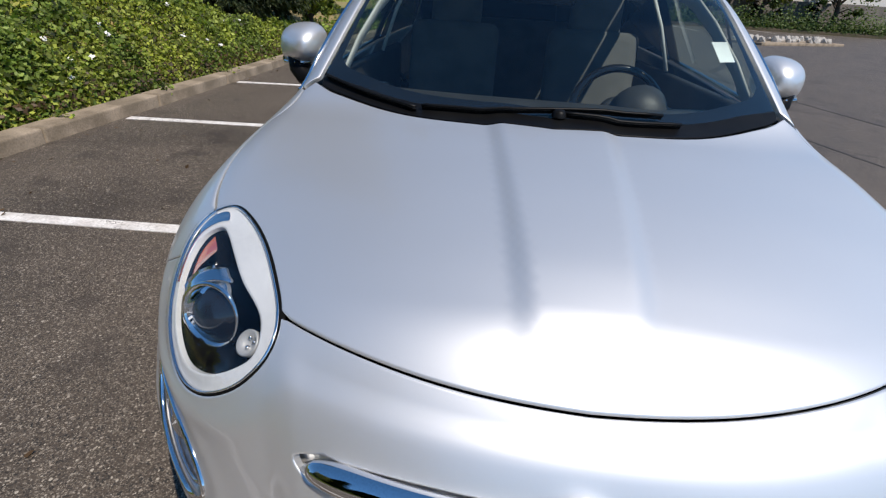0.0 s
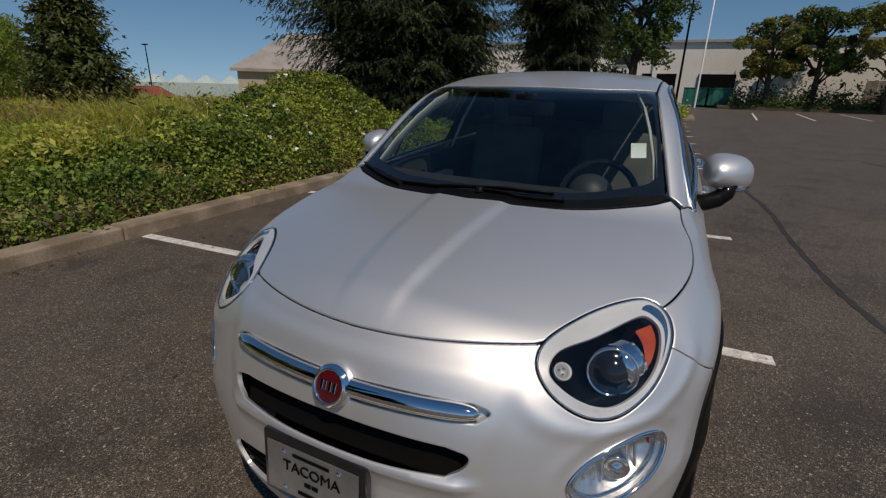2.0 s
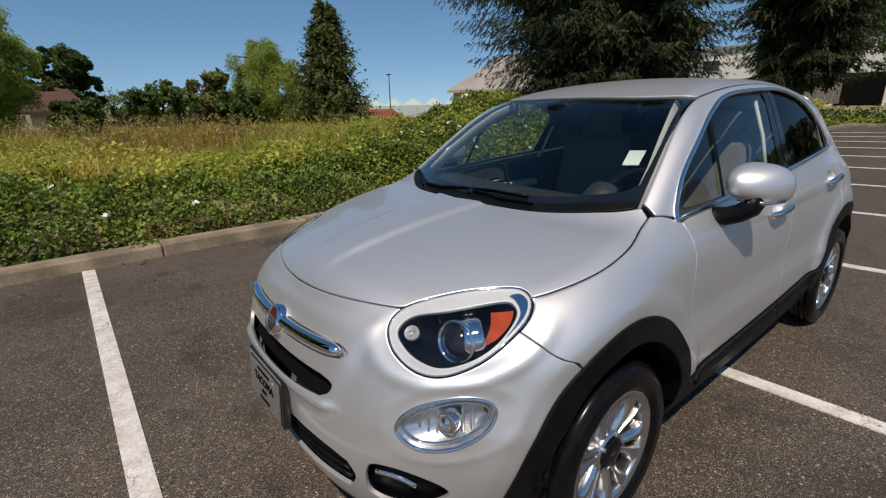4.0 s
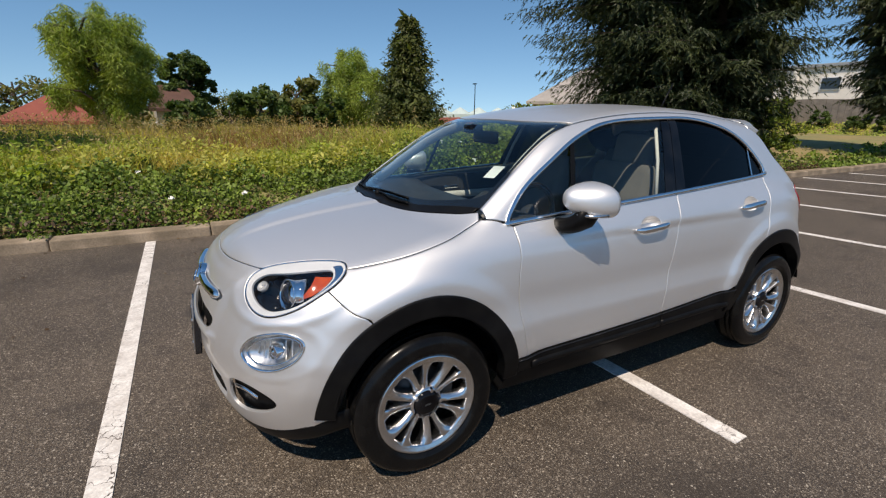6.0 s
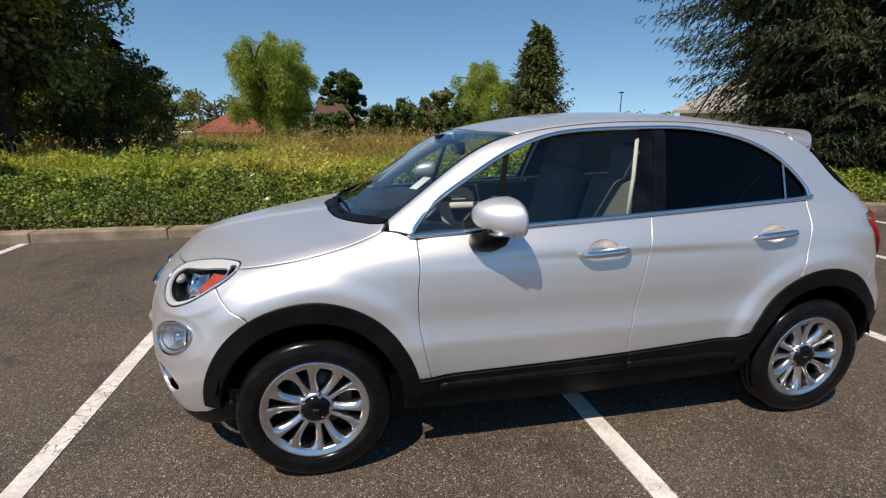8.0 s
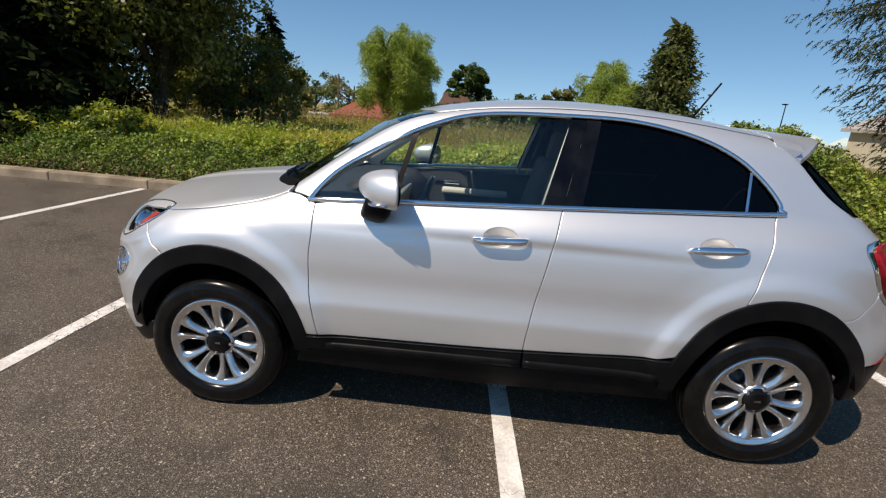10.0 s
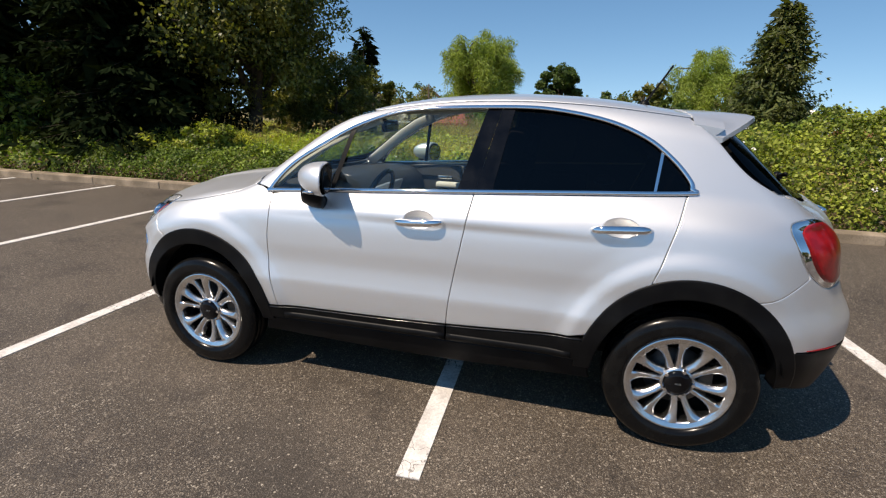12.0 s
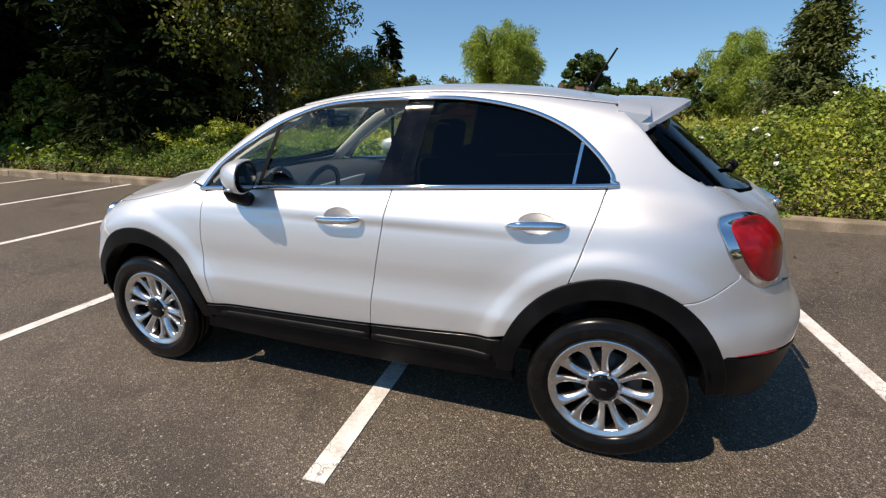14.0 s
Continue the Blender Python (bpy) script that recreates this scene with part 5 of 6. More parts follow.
panel("lamp_bezel", NOSE, closed((47.6, 29.0), (49.7, 29.5), (51.0, 28.0), (50.0, 25.5), (47.0, 22.6), (45.8, 21.8), (48.1, 24.2), (49.3, 26.3), (48.6, 28.1), n=4), CHROME, lamps, offset=-0.001, rim=0.004, edge=0.002, mirror=True, grid=0.015)
panel("lamp_lens", NOSE, LAMP_RUN, LENS, lamps, offset=0.006, rim=0, edge=0, mirror=True, grid=0.02)
lit = np.array(seg((48.3, 27.0), (47.9, 25.4), (46.8, 23.8), (44.7, 21.9), n=5)), np.array(seg((44.3, 26.4), (44.4, 24.6), (43.7, 22.5), (42.5, 20.6), n=5))
(P, N), (Q, M) = NOSE.lay(lit[0]), NOSE.lay(lit[1])
rows = [(P - N * 0.018) * (1 - k) + (Q - M * (0.008 + 0.016 * (1 - k) * k)) * k for k in np.linspace(0, 1, 5)]
m = len(P)
twin("amber_signal_glint", (np.concatenate(rows), [(r * m + i, r * m + i + 1, (r + 1) * m + i + 1, (r + 1) * m + i) for r in range(4) for i in range(m - 1)]), AMBER, lamps, "amber turn signal")
P, N = NOSE.lay([(39.3, 22.5), (31.3, 22.6)])
aim = Vector(N[0] * 0.35 + np.array([0.10, -0.9, 0.02])).normalized()
lens_m = Matrix.Translation(Vector(P[0] - N[0] * 0.045)) @ aim.to_track_quat("Z", "Y").to_matrix().to_4x4() @ Matrix.Scale(1.12, 4)
back = lens_m.to_translation() + aim * -0.005
barrel = [tuple(back + Vector(q)) for q in ((0.0, 0.010, 0), (0.008, 0.021, 0.002), (0.016, 0.032, 0.004), (0.024, 0.043, 0.006), (0.032, 0.055, 0.008))]
twin("projector_housing", sweep(barrel, [(0, 0, 1)] * 5, ring(0.062, 0.060, 28)), CHROME, lamps, "polished projector housing")
twin("projector_ring", placed(lathe([(-0.03, 0.052), (0.016, 0.057), (0.022, 0.056), (0.022, 0.051), (0.010, 0.047)], 32, "z"), lens_m), CHROME, lamps)
twin("projector", placed(lathe([(0.008, 0.049), (0.016, 0.045), (0.018, 0.038), (0.024, 0.033), (0.032, 0.022), (0.036, 0.010), (0.037, 0.0)], 32, "z"), lens_m), GLOSS_BLACK, lamps)
drl_m = Matrix.Translation(Vector(P[1] - N[1] * 0.022)) @ Vector(N[1]).to_track_quat("Z", "Y").to_matrix().to_4x4()
side_lights = twin("side_light", placed(lathe([(-0.012, 0.022), (0.002, 0.023), (0.004, 0.020), (-0.006, 0.014), (-0.008, 0.0)], 20, "z"), drl_m), STEEL, lamps)
for q in ((-0.007, 0.006), (0.006, 0.008), (0.0, -0.007)):
    twin("light_point", placed(lathe([(-0.008, 0.004), (-0.003, 0.0038), (-0.001, 0.002), (-0.0005, 0.0)], 10, "z"), drl_m @ Matrix.Translation((*q, 0))), REFLECTOR, side_lights)

fogs = trim("fog_lamp", NOSE, FOG, 0.0055, 0.006, CHROME, car, True, -0.001, True, label="oval lamp with a chrome rim")
twin("fog_bowl", hollow(NOSE, FOG, 0.06, 39.2, 10.0), FLUTED, fogs, "fluted silver reflector")
trim("fog_bezel", NOSE, [tuple(q) for q in shrink(FOG, 0.9)], 0.004, 0.005, CHROME, fogs, True, -0.014, True, 8)
for u in (34.0, 35.4, 36.8, 40.6, 42.0):
    trim("flute", NOSE, [(u, v) for v in np.linspace(7.6 + 0.25 * abs(u - 38), 12.2 + 0.1 * (u - 36), 6)], 0.0035, 0.004, FLUTED, fogs, False, -0.036, True, 6)
# Amber spot set into the fog lamp to paint an orange glint.
panel("amber_signal_glint", NOSE, oval((44.4, 12.0), 0.8, 0.9, n=14), AMBER, fogs, offset=-0.03, rim=0, edge=0, mirror=True)
panel("fog_lens", NOSE, FOG, LENS, fogs, offset=-0.001, rim=0, edge=0, mirror=True, grid=0.02)
P, N = NOSE.lay([(38.6, 9.8)])
fog_m = Matrix.Translation(Vector(P[0] - N[0] * 0.035)) @ Vector(N[0] * 0.5 + np.array([0.0, -0.8, 0.0])).normalized().to_track_quat("Z", "Y").to_matrix().to_4x4()
twin("fog_projector", placed(lathe([(-0.02, 0.032), (0.016, 0.033), (0.02, 0.028), (0.012, 0.024), (0.022, 0.014), (0.025, 0.0)], 24, "z"), fog_m), CHROME, fogs)

# sides
fender_run = conv(NOSE, LAMP_RUN[45:35:-1], FLANK) + seg(*HOOD_SIDE, n=6) + seg((-0.962, 1.096), (-0.90, 1.090), (-0.83, 1.062), n=3) + seg(*DOOR_FRONT, n=5) + seg((-0.776, 0.450), (-0.838, 0.448), n=2) + arch(-1, 13, 121) + seg((-1.533, 0.785), (-1.60, 0.820), SEAM_TOP, n=4)
panel("fender", FLANK, fender_run, SILVER, car, mirror=True, grid=0.016)
CUP_F, CUP_R = (0.030, 0.996), (0.960, 1.030)


sill_line = spline([-0.85, 0.18, 0.86], [0.448, 0.474, 0.516])
front_run = seg(*DOOR_FRONT, n=5) + [(y, float(sill_line(y))) for y in np.linspace(-0.776, 0.186, 14)[:-1]] + seg(*DOOR_SPLIT[::-1], n=5) + [(y, float(belt(y)) - 0.008) for y in np.linspace(0.289, -0.822, 16)[:-1]]
rear_run = seg(*DOOR_SPLIT, n=5) + [(y, float(sill_line(y))) for y in np.linspace(0.186, 0.855, 10)[:-1]] + arch(1, 157, 110, n=16) + seg(*DOOR_REAR[::-1], n=5) + [(y, float(belt(y)) - 0.008) for y in np.linspace(1.222, 0.289, 14)[:-1]]
for name, run, cup in (("front_door", front_run, CUP_F), ("rear_door", rear_run, CUP_R)):
    doors = panel(name, FLANK, run, SILVER, car, [oval(cup, 0.075, 0.040)], mirror=True, grid=0.017)
    twin("handle_cup", hollow(FLANK, oval(cup, 0.076, 0.041), 0.046, *cup), SILVER, doors)
    hy = np.linspace(-1, 1, 22)
    P, N = FLANK.lay([(cup[0] + 0.128 * t, cup[1] - 0.010 + 0.007 * t) for t in hy])
    lift = 0.030 * (1 - np.abs(hy) ** 5)[:, None] + 0.004
    v, f = sweep(P + N * lift, N, ring(0.018, 0.012, 12))
    v = v.reshape(22, 12, 3)
    mid = v.mean(1, keepdims=True)
    v = (mid + (v - mid) * np.sqrt(np.clip(1.02 - np.abs(hy) ** 6, 0.1, 1))[:, None, None]).reshape(-1, 3)
    twin("handle", (v, [q[::-1] for q in f]), CHROME, doors, "chrome pull handle")

quarter_run = (seg((-0.90, 1.093), (-0.958, 1.099), n=3) + conv(TOP, seg(*SCREEN_SIDE, n=6) + seg(*DITCH, n=6), FLANK)
               + conv(TAIL, seg((58.9, 48.5), (53.2, 38.7), (47.5, 32.7), n=5) + seg((47.5, 32.7), (43.2, 30.8), (39.8, 28.6), (36.9, 25.9), n=6) + TAIL_RUN[13::-1] + TAIL_RUN[:42:-1], FLANK)
               + seg((1.735, 0.858), (1.65, 0.80), (1.558, 0.762), n=4) + arch(1, 58, 110, n=16) + seg(*DOOR_REAR[::-1], n=5)
               + [(1.228, 1.184), (1.236, 1.205)] + seg(*DLO[::-1], n=6) + [DLO[0]])
panel("side_frame", FLANK, quarter_run, SILVER, car, mirror=True, grid=0.017)

frame_loop = closed(*DLO, (1.238, 1.200), (1.222, 1.183), (0.76, 1.162), (0.289, 1.139), (-0.3, 1.108), (-0.80, 1.077), n=6)
trim("window_trim", FLANK, dense(frame_loop, 0.03), 0.011, 0.008, CHROME, car, True, 0.004, True, label="bright chrome window surround")


def pane(name, b0, t0, b1, t1, material, offset, label="", parent=car):
    """A piece of the side glass between two slanted edges."""
    run = seg((b0, float(belt(b0))), (b1, float(belt(b1))), n=8) + seg((b1, float(belt(b1))), (t1, float(dlo_top(t1))), n=6) + [(y, float(dlo_top(y))) for y in np.linspace(t1, t0, 16)[:-1]] + seg((t0, float(dlo_top(t0))), (b0, float(belt(b0))), n=6)
    obs = panel(name, FLANK, run, material, parent, offset=offset, rim=0, edge=0, gap=0.0, mirror=True, label=label, grid=0.06)
    if material in (GLASS, PRIVACY):
        for ob in obs:
            ob.visible_shadow = False
    return obs


pane("quarter_glass", -0.842, -0.80, -0.475, -0.40, GLASS, -0.006)
pane("divider_bar", -0.482, -0.405, -0.455, -0.375, CLAD, 0.002)
pane("front_glass", -0.460, -0.380, 0.215, 0.315, GLASS, -0.006)
pane("pillar_cover", 0.200, 0.305, 0.290, 0.375, PIANO, -0.0035)
pane("pillar_cover", 0.291, 0.376, 0.372, 0.438, PIANO, -0.002)
pane("rear_glass_side", 0.365, 0.43, 1.09, 1.112, PRIVACY, -0.006, "dark tinted glass")
pane("divider_bar", 1.082, 1.104, 1.094, 1.116, CHROME, 0.0)
pane("rear_quarter_glass", 1.090, 1.112, 1.232, 1.226, PRIVACY, -0.006, "dark tinted glass")

# black cladding
for s, a0, a1 in ((-1, 2, 177), (1, 3, 178)):
    run = arch(s, a0, a1, 0.468, 0.511, 40) + arch(s, a1, a0, 0.388, 0.418, 40)
    panel("arch_cladding", FLANK, run, CLAD, car, offset=0.010, rim=0.06, edge=0.008, mirror=True, grid=0.03)
for y0, y1 in ((-0.83, 0.184), (0.190, 0.845)):
    run = [(y, float(sill_line(y)) - 0.003) for y in np.linspace(y0, y1, 14)] + [(y, 0.372 + 0.012 * (y + 0.8)) for y in np.linspace(y1, y0, 14)]
    panel("sill_cladding", FLANK, run, CLAD, car, offset=0.010, rim=0.03, edge=0.006, mirror=True, grid=0.03)
    # Thin glossy bead added so the cladding's top edge catches a highlight.
    trim("glint_bead", FLANK, [(y, float(sill_line(y)) - 0.004) for y in np.linspace(y0, y1, 24)], 0.0018, 0.0018, GLOSS_BLACK, car, False, 0.011, True, 6)
run = [(y, 0.366 + 0.012 * (y + 0.8)) for y in np.linspace(-0.86, 0.87, 24)] + seg((0.88, 0.36), (0.90, 0.28), n=4) + seg((0.90, 0.28), (0, 0.25), (-0.90, 0.27), n=8) + seg((-0.90, 0.27), (-0.87, 0.36), n=4)
panel("sill", FLANK, run, CLAD, car, offset=-0.002, rim=0.05, edge=0.008, mirror=True, grid=0.03)
for y0, y1 in ((-0.74, 0.182), (0.192, 0.80)):
    trim("sill_step", FLANK, [(y, 0.398 + 0.012 * (y + 0.8)) for y in np.linspace(y0, y1, 20)], 0.020, 0.014, CLAD, car, False, 0.008, True, 12)
pr = [(0.50, 0.02), (0.50, 0.415), (0.74, 0.415), (0.872, 0.412)]
wells = (np.array([(x, r * math.cos(a), r * math.sin(a)) for a in np.linspace(0.24, math.pi - 0.24, 25) for x, r in pr]), [(i * 4 + j, i * 4 + j + 1, i * 4 + j + 5, i * 4 + j + 4) for i in range(24) for j in range(3)])
for s in (-1, 1):
    v = wells[0] * [1, 1, 1.06] + [0, s * AXLE, HUB]
    twin("wheel_well", (v, wells[1]), DARK, car)
part("underbody", box_bm((0.96, 3.7, 0.12), (0, 0, 0.30), 0.02), DARK, car)
# Unseen boxes added to stop sunlight leaking through the hollow body.
part("floor_light_block", box_bm((1.62, 1.62, 0.10), (0, 0, 0.31), 0.02), DARK, car)
part("bay_light_block", box_bm((0.94, 0.9, 0.45), (0, -1.42, 0.58), 0.05), DARK, car)

# roof, screens
roof_run = seg((0, -0.452), (0.3, -0.425), (0.561, -0.319), n=6) + [(x - 0.004, y) for x, y in seg(*DITCH, n=6)] + seg((0.522, 1.25), (0.3, 1.27), (0, 1.28), n=5) + [(0, 1.28)]
panel("roof", TOP, mirrored(roof_run), SILVER, car, grid=0.045)
SCREEN = mirrored(seg((0, -1.225), (0.35, -1.16), (0.6, -1.02), (0.684, -0.948), n=6) + [(x - 0.006, y) for x, y in seg(*SCREEN_SIDE, n=6)] + seg((0.560, -0.326), (0.3, -0.432), (0, -0.46), n=6) + [(0, -0.46)])
CLEAR = mirrored(seg((0, -1.125), (0.35, -1.065), (0.585, -0.94), (0.643, -0.872), n=6) + seg((0.643, -0.872), (0.616, -0.705), (0.578, -0.525), (0.552, -0.395), n=6) + seg((0.53, -0.37), (0.3, -0.475), (0, -0.50), n=6) + [(0, -0.50)])
shield = panel("windscreen", TOP, SCREEN, SHIELD, car, offset=-0.004, rim=0, edge=0, gap=0.002, grid=0.06)
shield.visible_shadow = False
panel("screen_border", TOP, SCREEN, GLOSS_BLACK, shield, [CLEAR], offset=-0.008, rim=0, edge=0, gap=0.0, grid=0.04)
panel("inspection_sticker", TOP, seg((0.519, -0.752), (0.580, -0.725), n=3) + seg((0.580, -0.725), (0.592, -0.800), n=3) + seg((0.592, -0.800), (0.533, -0.827), n=3) + seg((0.533, -0.827), (0.519, -0.752), n=3), PAPER, shield, offset=-0.010, rim=0, edge=0, grid=0.03, label="blank white paper sticker")
cowl_run = mirrored(seg((0, -1.236), (0.35, -1.171), (0.6, -1.03), (0.695, -0.956), n=6) + seg((0.682, -0.935), (0.58, -0.99), (0.34, -1.11), (0, -1.17), n=6) + [(0, -1.17)])
panel("cowl", TOP, cowl_run, CLAD, car, offset=-0.001, grid=0.03, edge=0.003)
for pts in ([(-0.345, -1.135), (-0.15, -1.160), (0.0, -1.150), (0.30, -1.105)], [(-0.665, -0.950), (-0.52, -1.05), (-0.36, -1.145)], [(0.03, -1.165), (0.20, -1.160), (0.345, -1.130)]):
    run = seg(*pts, n=6) + [pts[-1]]
    w = trim("wiper", TOP, run, 0.0045, 0.003, CLAD, car, False, 0.014)[0]
    trim("wiper_blade", TOP, run, 0.002, 0.007, RUBBER, w, False, 0.006)
part("wiper_pivot", lathe([(0, 0.02), (0.012, 0.018), (0.018, 0.012), (0.02, 0)], 16, "z"), CLAD, car).location = tuple(TOP.lay([(0.02, -1.165)])[0][0])

# tail
TAIL_EDGE = [(x - 0.004, z) for x, z in conv(TAIL, seg((58.9, 48.5), (53.2, 38.7), (47.5, 32.7), n=5) + [(47.5, 32.7)], BACK)]
TAILGLASS = mirrored(seg((0, 1.452), (0.35, 1.445), (0.52, 1.425), n=5) + [(0.575, 1.425)] + TAIL_EDGE[1:] + seg(TAIL_EDGE[-1], (0.4, 1.15), (0, 1.14), n=5)[1:] + [(0, 1.14)])
panel("rear_backing", BACK, TAILGLASS, DARK, car, offset=-0.03, rim=0, edge=0, gap=-0.03, grid=0.06)
rg = panel("rear_window", BACK, TAILGLASS, TAILPANE, car, offset=-0.004, rim=0, edge=0, grid=0.06, label="dark rear window")
gate_run = conv(BACK, seg((0, 1.132), (0.4, 1.142), (0.56, 1.155), n=5), TAIL) + seg((45.2, 32.2), (43.0, 30.6), (39.6, 28.4), (36.6, 25.6), n=4) + TAIL_RUN[14:34] + seg((30.5, 10.6), (15, 7.6), (0, 7.0), n=6) + [(0, 7.0)]
panel("tailgate", TAIL, mirrored(gate_run), SILVER, car, grid=0.04)
rear_seam = conv(FLANK, seg((1.735, 0.858), (1.65, 0.80), (1.558, 0.762), n=4) + arch(1, 58, 22, n=12), TAIL)
rb_run = seg((0, 6.8), (15, 7.4), (30.5, 10.4), n=6) + TAIL_RUN[34:44] + rear_seam + seg((47.2, -2.6), (30.8, -3.0), (0, -4.5), n=6) + [(0, -4.5)]
panel("rear_bumper", TAIL, mirrored(rb_run), SILVER, car, grid=0.032)
panel("rear_skirt", TAIL, mirrored(seg((0, -4.6), (30.8, -3.1), (46, -2.7), (49, -2.6), n=6) + seg((49, -2.6), (50, -8), (47, -12.5), n=4) + seg((47, -12.5), (30, -15), (0, -16), n=6) + [(0, -18)]), CLAD, car, offset=0.003, grid=0.05)
panel("lamp_backing", TAIL, closed((51, 25), (50, 33), (40, 33.5), (30, 28), (26.5, 16), (30, 8), (40, 7.5), (47, 12), n=5), SILVER, car, offset=-0.008, rim=0, edge=0, mirror=True)
trim("rear_reflector", TAIL, seg((45, -2.3), (40, -2.7), (33, -2.9), n=5), 0.002, 0.003, RED, car, False, 0.001, True)
tl = panel("tail_lamp", TAIL, TAIL_RUN, CHROME, car, offset=0.002, mirror=True, grid=0.02, label="chrome-rimmed tail lamp")
RED_RUN = closed((44.6, 24.1), (38.2, 24.8), (32.4, 22.4), (30.2, 16.8), (32.6, 12.2), (37.6, 11.5), (41.6, 14.4), (44.2, 19.0), n=6)
panel("tail_lens", TAIL, RED_RUN, RED, tl, offset=0.005, mirror=True, grid=0.012, label="red lens", rim=0.015, edge=0.006, shape=lambda uv: 0.016 * np.exp(-0.9 * (((uv[:, 0] - 37.4) / 7.8) ** 2 + ((uv[:, 1] - 18) / 7.4) ** 2)))
xs = np.linspace(-0.585, 0.585, 41)
rows = []
for x in xs:
    z0 = TOP.lay([(x, 1.225)])[0][0][2]
    k = max(0, (abs(x) - 0.40) / 0.185) ** 1.5
    ty, tz = 1.556 - 0.22 * x * x - 0.125 * k, 1.526 - 0.05 * x * x - 0.085 * k
    rows.append([(x, 1.232, z0 + 0.004), (x, 1.36, z0 * 0.5 + tz * 0.5 + 0.007), (x, ty - 0.03, tz + 0.002), (x, ty, tz - 0.006), (x, ty + 0.003, tz - 0.026), (x, max(ty - 0.165, 1.315), tz - 0.094 + 0.04 * k), (x, 1.29, z0 - 0.11), (x, 1.24, z0 - 0.03)])
v = np.array(rows).reshape(-1, 3)
f = [(i * 8 + j, i * 8 + (j + 1) % 8, (i + 1) * 8 + (j + 1) % 8, (i + 1) * 8 + j) for i in range(40) for j in range(8)] + [tuple(range(8))[::-1], tuple(320 + j for j in range(8))]
sp = part("spoiler", (v, f), SILVER, car)
sp.data.shade_smooth()
sp.data.set_sharp_from_angle(angle=radians(35))
P, N = BACK.lay([(x, 1.055) for x in np.linspace(-0.2, 0.2, 15)])
v, f = sweep(P + N * 0.018, N, ring(0.016, 0.014, 10))
part("tailgate_handle", (v, [q[::-1] for q in f]), CHROME, car, "chrome tailgate handle")
P, N = BACK.lay([(0.0, 1.185), (0.12, 1.20), (0.30, 1.225)])
rw = part("rear_wiper", sweep(P + N * 0.03, N, ring(0.012, 0.008, 8)), CLAD, car)
part("wiper_pivot", lathe([(-0.03, 0.028), (0.03, 0.026), (0.045, 0.016), (0.046, 0)], 16, "z"), CLAD, rw).matrix_basis = Matrix.Translation(Vector(P[0])) @ Vector(N[0]).to_track_quat("Z", "Y").to_matrix().to_4x4()
foot = TOP.lay([(0.0, 1.08)])[0][0]
ant = part("antenna", tube([foot + [0, 0, 0.005], foot + [0, 0.062, 0.11], foot + [0, 0.122, 0.21]], 0.0055), CLAD, car)
part("antenna_foot", lathe([(0, 0.03), (0.012, 0.027), (0.03, 0.012), (0.032, 0)], 20, "z"), CLAD, ant).location = tuple(foot)

# ---- door mirrors ----
def mirror_shell():
    """A domed housing with a flat, open back."""
    V, n, m = [], 36, 16
    for i in range(m + 1):
        t = math.pi / 2 * i / m
        for j in range(n):
            a = 2 * math.pi * j / n
            cx, cz = math.cos(a), math.sin(a)
            cx, cz = math.copysign(abs(cx) ** 0.8, cx), math.copysign(abs(cz) ** 0.8, cz)
            r = math.sin(t) ** 0.9
            V.append((0.916 + 0.103 * cx * r, -0.437 - 0.150 * math.cos(t) * (1 - 0.25 * cx * r) + 0.03 * cx * r, 1.172 + (0.080 if cz > 0 else 0.076) * cz * r - 0.012 * cx * r))
    for j in range(n):
        V.append(tuple(np.array(V[m * n + j]) * [1, 1, 1] + (np.array((0.916, -0.419, 1.172)) - np.array(V[m * n + j])) * [0.07, 0.4, 0.08]))
    Fc = [(i * n + j, i * n + (j + 1) % n, (i + 1) * n + (j + 1) % n, (i + 1) * n + j) for i in range(m + 1) for j in range(n)]
    return np.array(V), Fc


mirrors = twin("door_mirror", mirror_shell(), SILVER, car)
bm = bmesh.new()
bmesh.ops.create_cone(bm, cap_ends=True, segments=28, radius1=1, radius2=0.94, depth=1, matrix=pose(0.916, -0.431, 1.173, 90, 0, 16) @ Matrix.Diagonal((0.095, 0.070, 0.010, 1)))
twin("mirror_bezel", solid(bm), CLAD, mirrors, "", False)
bm = bmesh.new()
bmesh.ops.create_cone(bm, cap_ends=True, segments=28, radius1=1, radius2=0.97, depth=1, matrix=pose(0.916, -0.429, 1.173, 90, 0, 16) @ Matrix.Diagonal((0.087, 0.062, 0.010, 1)))
# Mirror colour lowered to put a dark reflection into the glass.
twin("mirror_glass", solid(bm), shade("mirror_darkened", (0.30, 0.31, 0.33), 0.03, 1.0), mirrors, "mirror glass", False)
v, f = sweep([(0.80, -0.540, 1.040), (0.845, -0.540, 1.046), (0.88, -0.53, 1.060), (0.912, -0.512, 1.084), (0.925, -0.497, 1.13)], [(0, 0.2, 1), (0, 0.2, 1), (-0.3, 0.2, 1), (-0.8, 0.1, 0.6), (-1, 0, 0)], [(0.060 * math.copysign(abs(math.cos(a)) ** 0.7, math.cos(a)), 0.036 * math.copysign(abs(math.sin(a)) ** 0.7, math.sin(a))) for a in np.arange(20) / 20 * 6.283])
twin("mirror_foot", (v, f), CLAD, mirrors)
v, f = sweep([(0.850, -0.495, 1.122), (0.876, -0.540, 1.118), (0.918, -0.556, 1.114), (0.968, -0.524, 1.112), (1.000, -0.455, 1.116)], [(0, -1, 0.0)] * 5, ring(0.008, 0.010, 8))
twin("mirror_repeater", (v, f), REFLECTOR, mirrors, "clear side repeater strip")

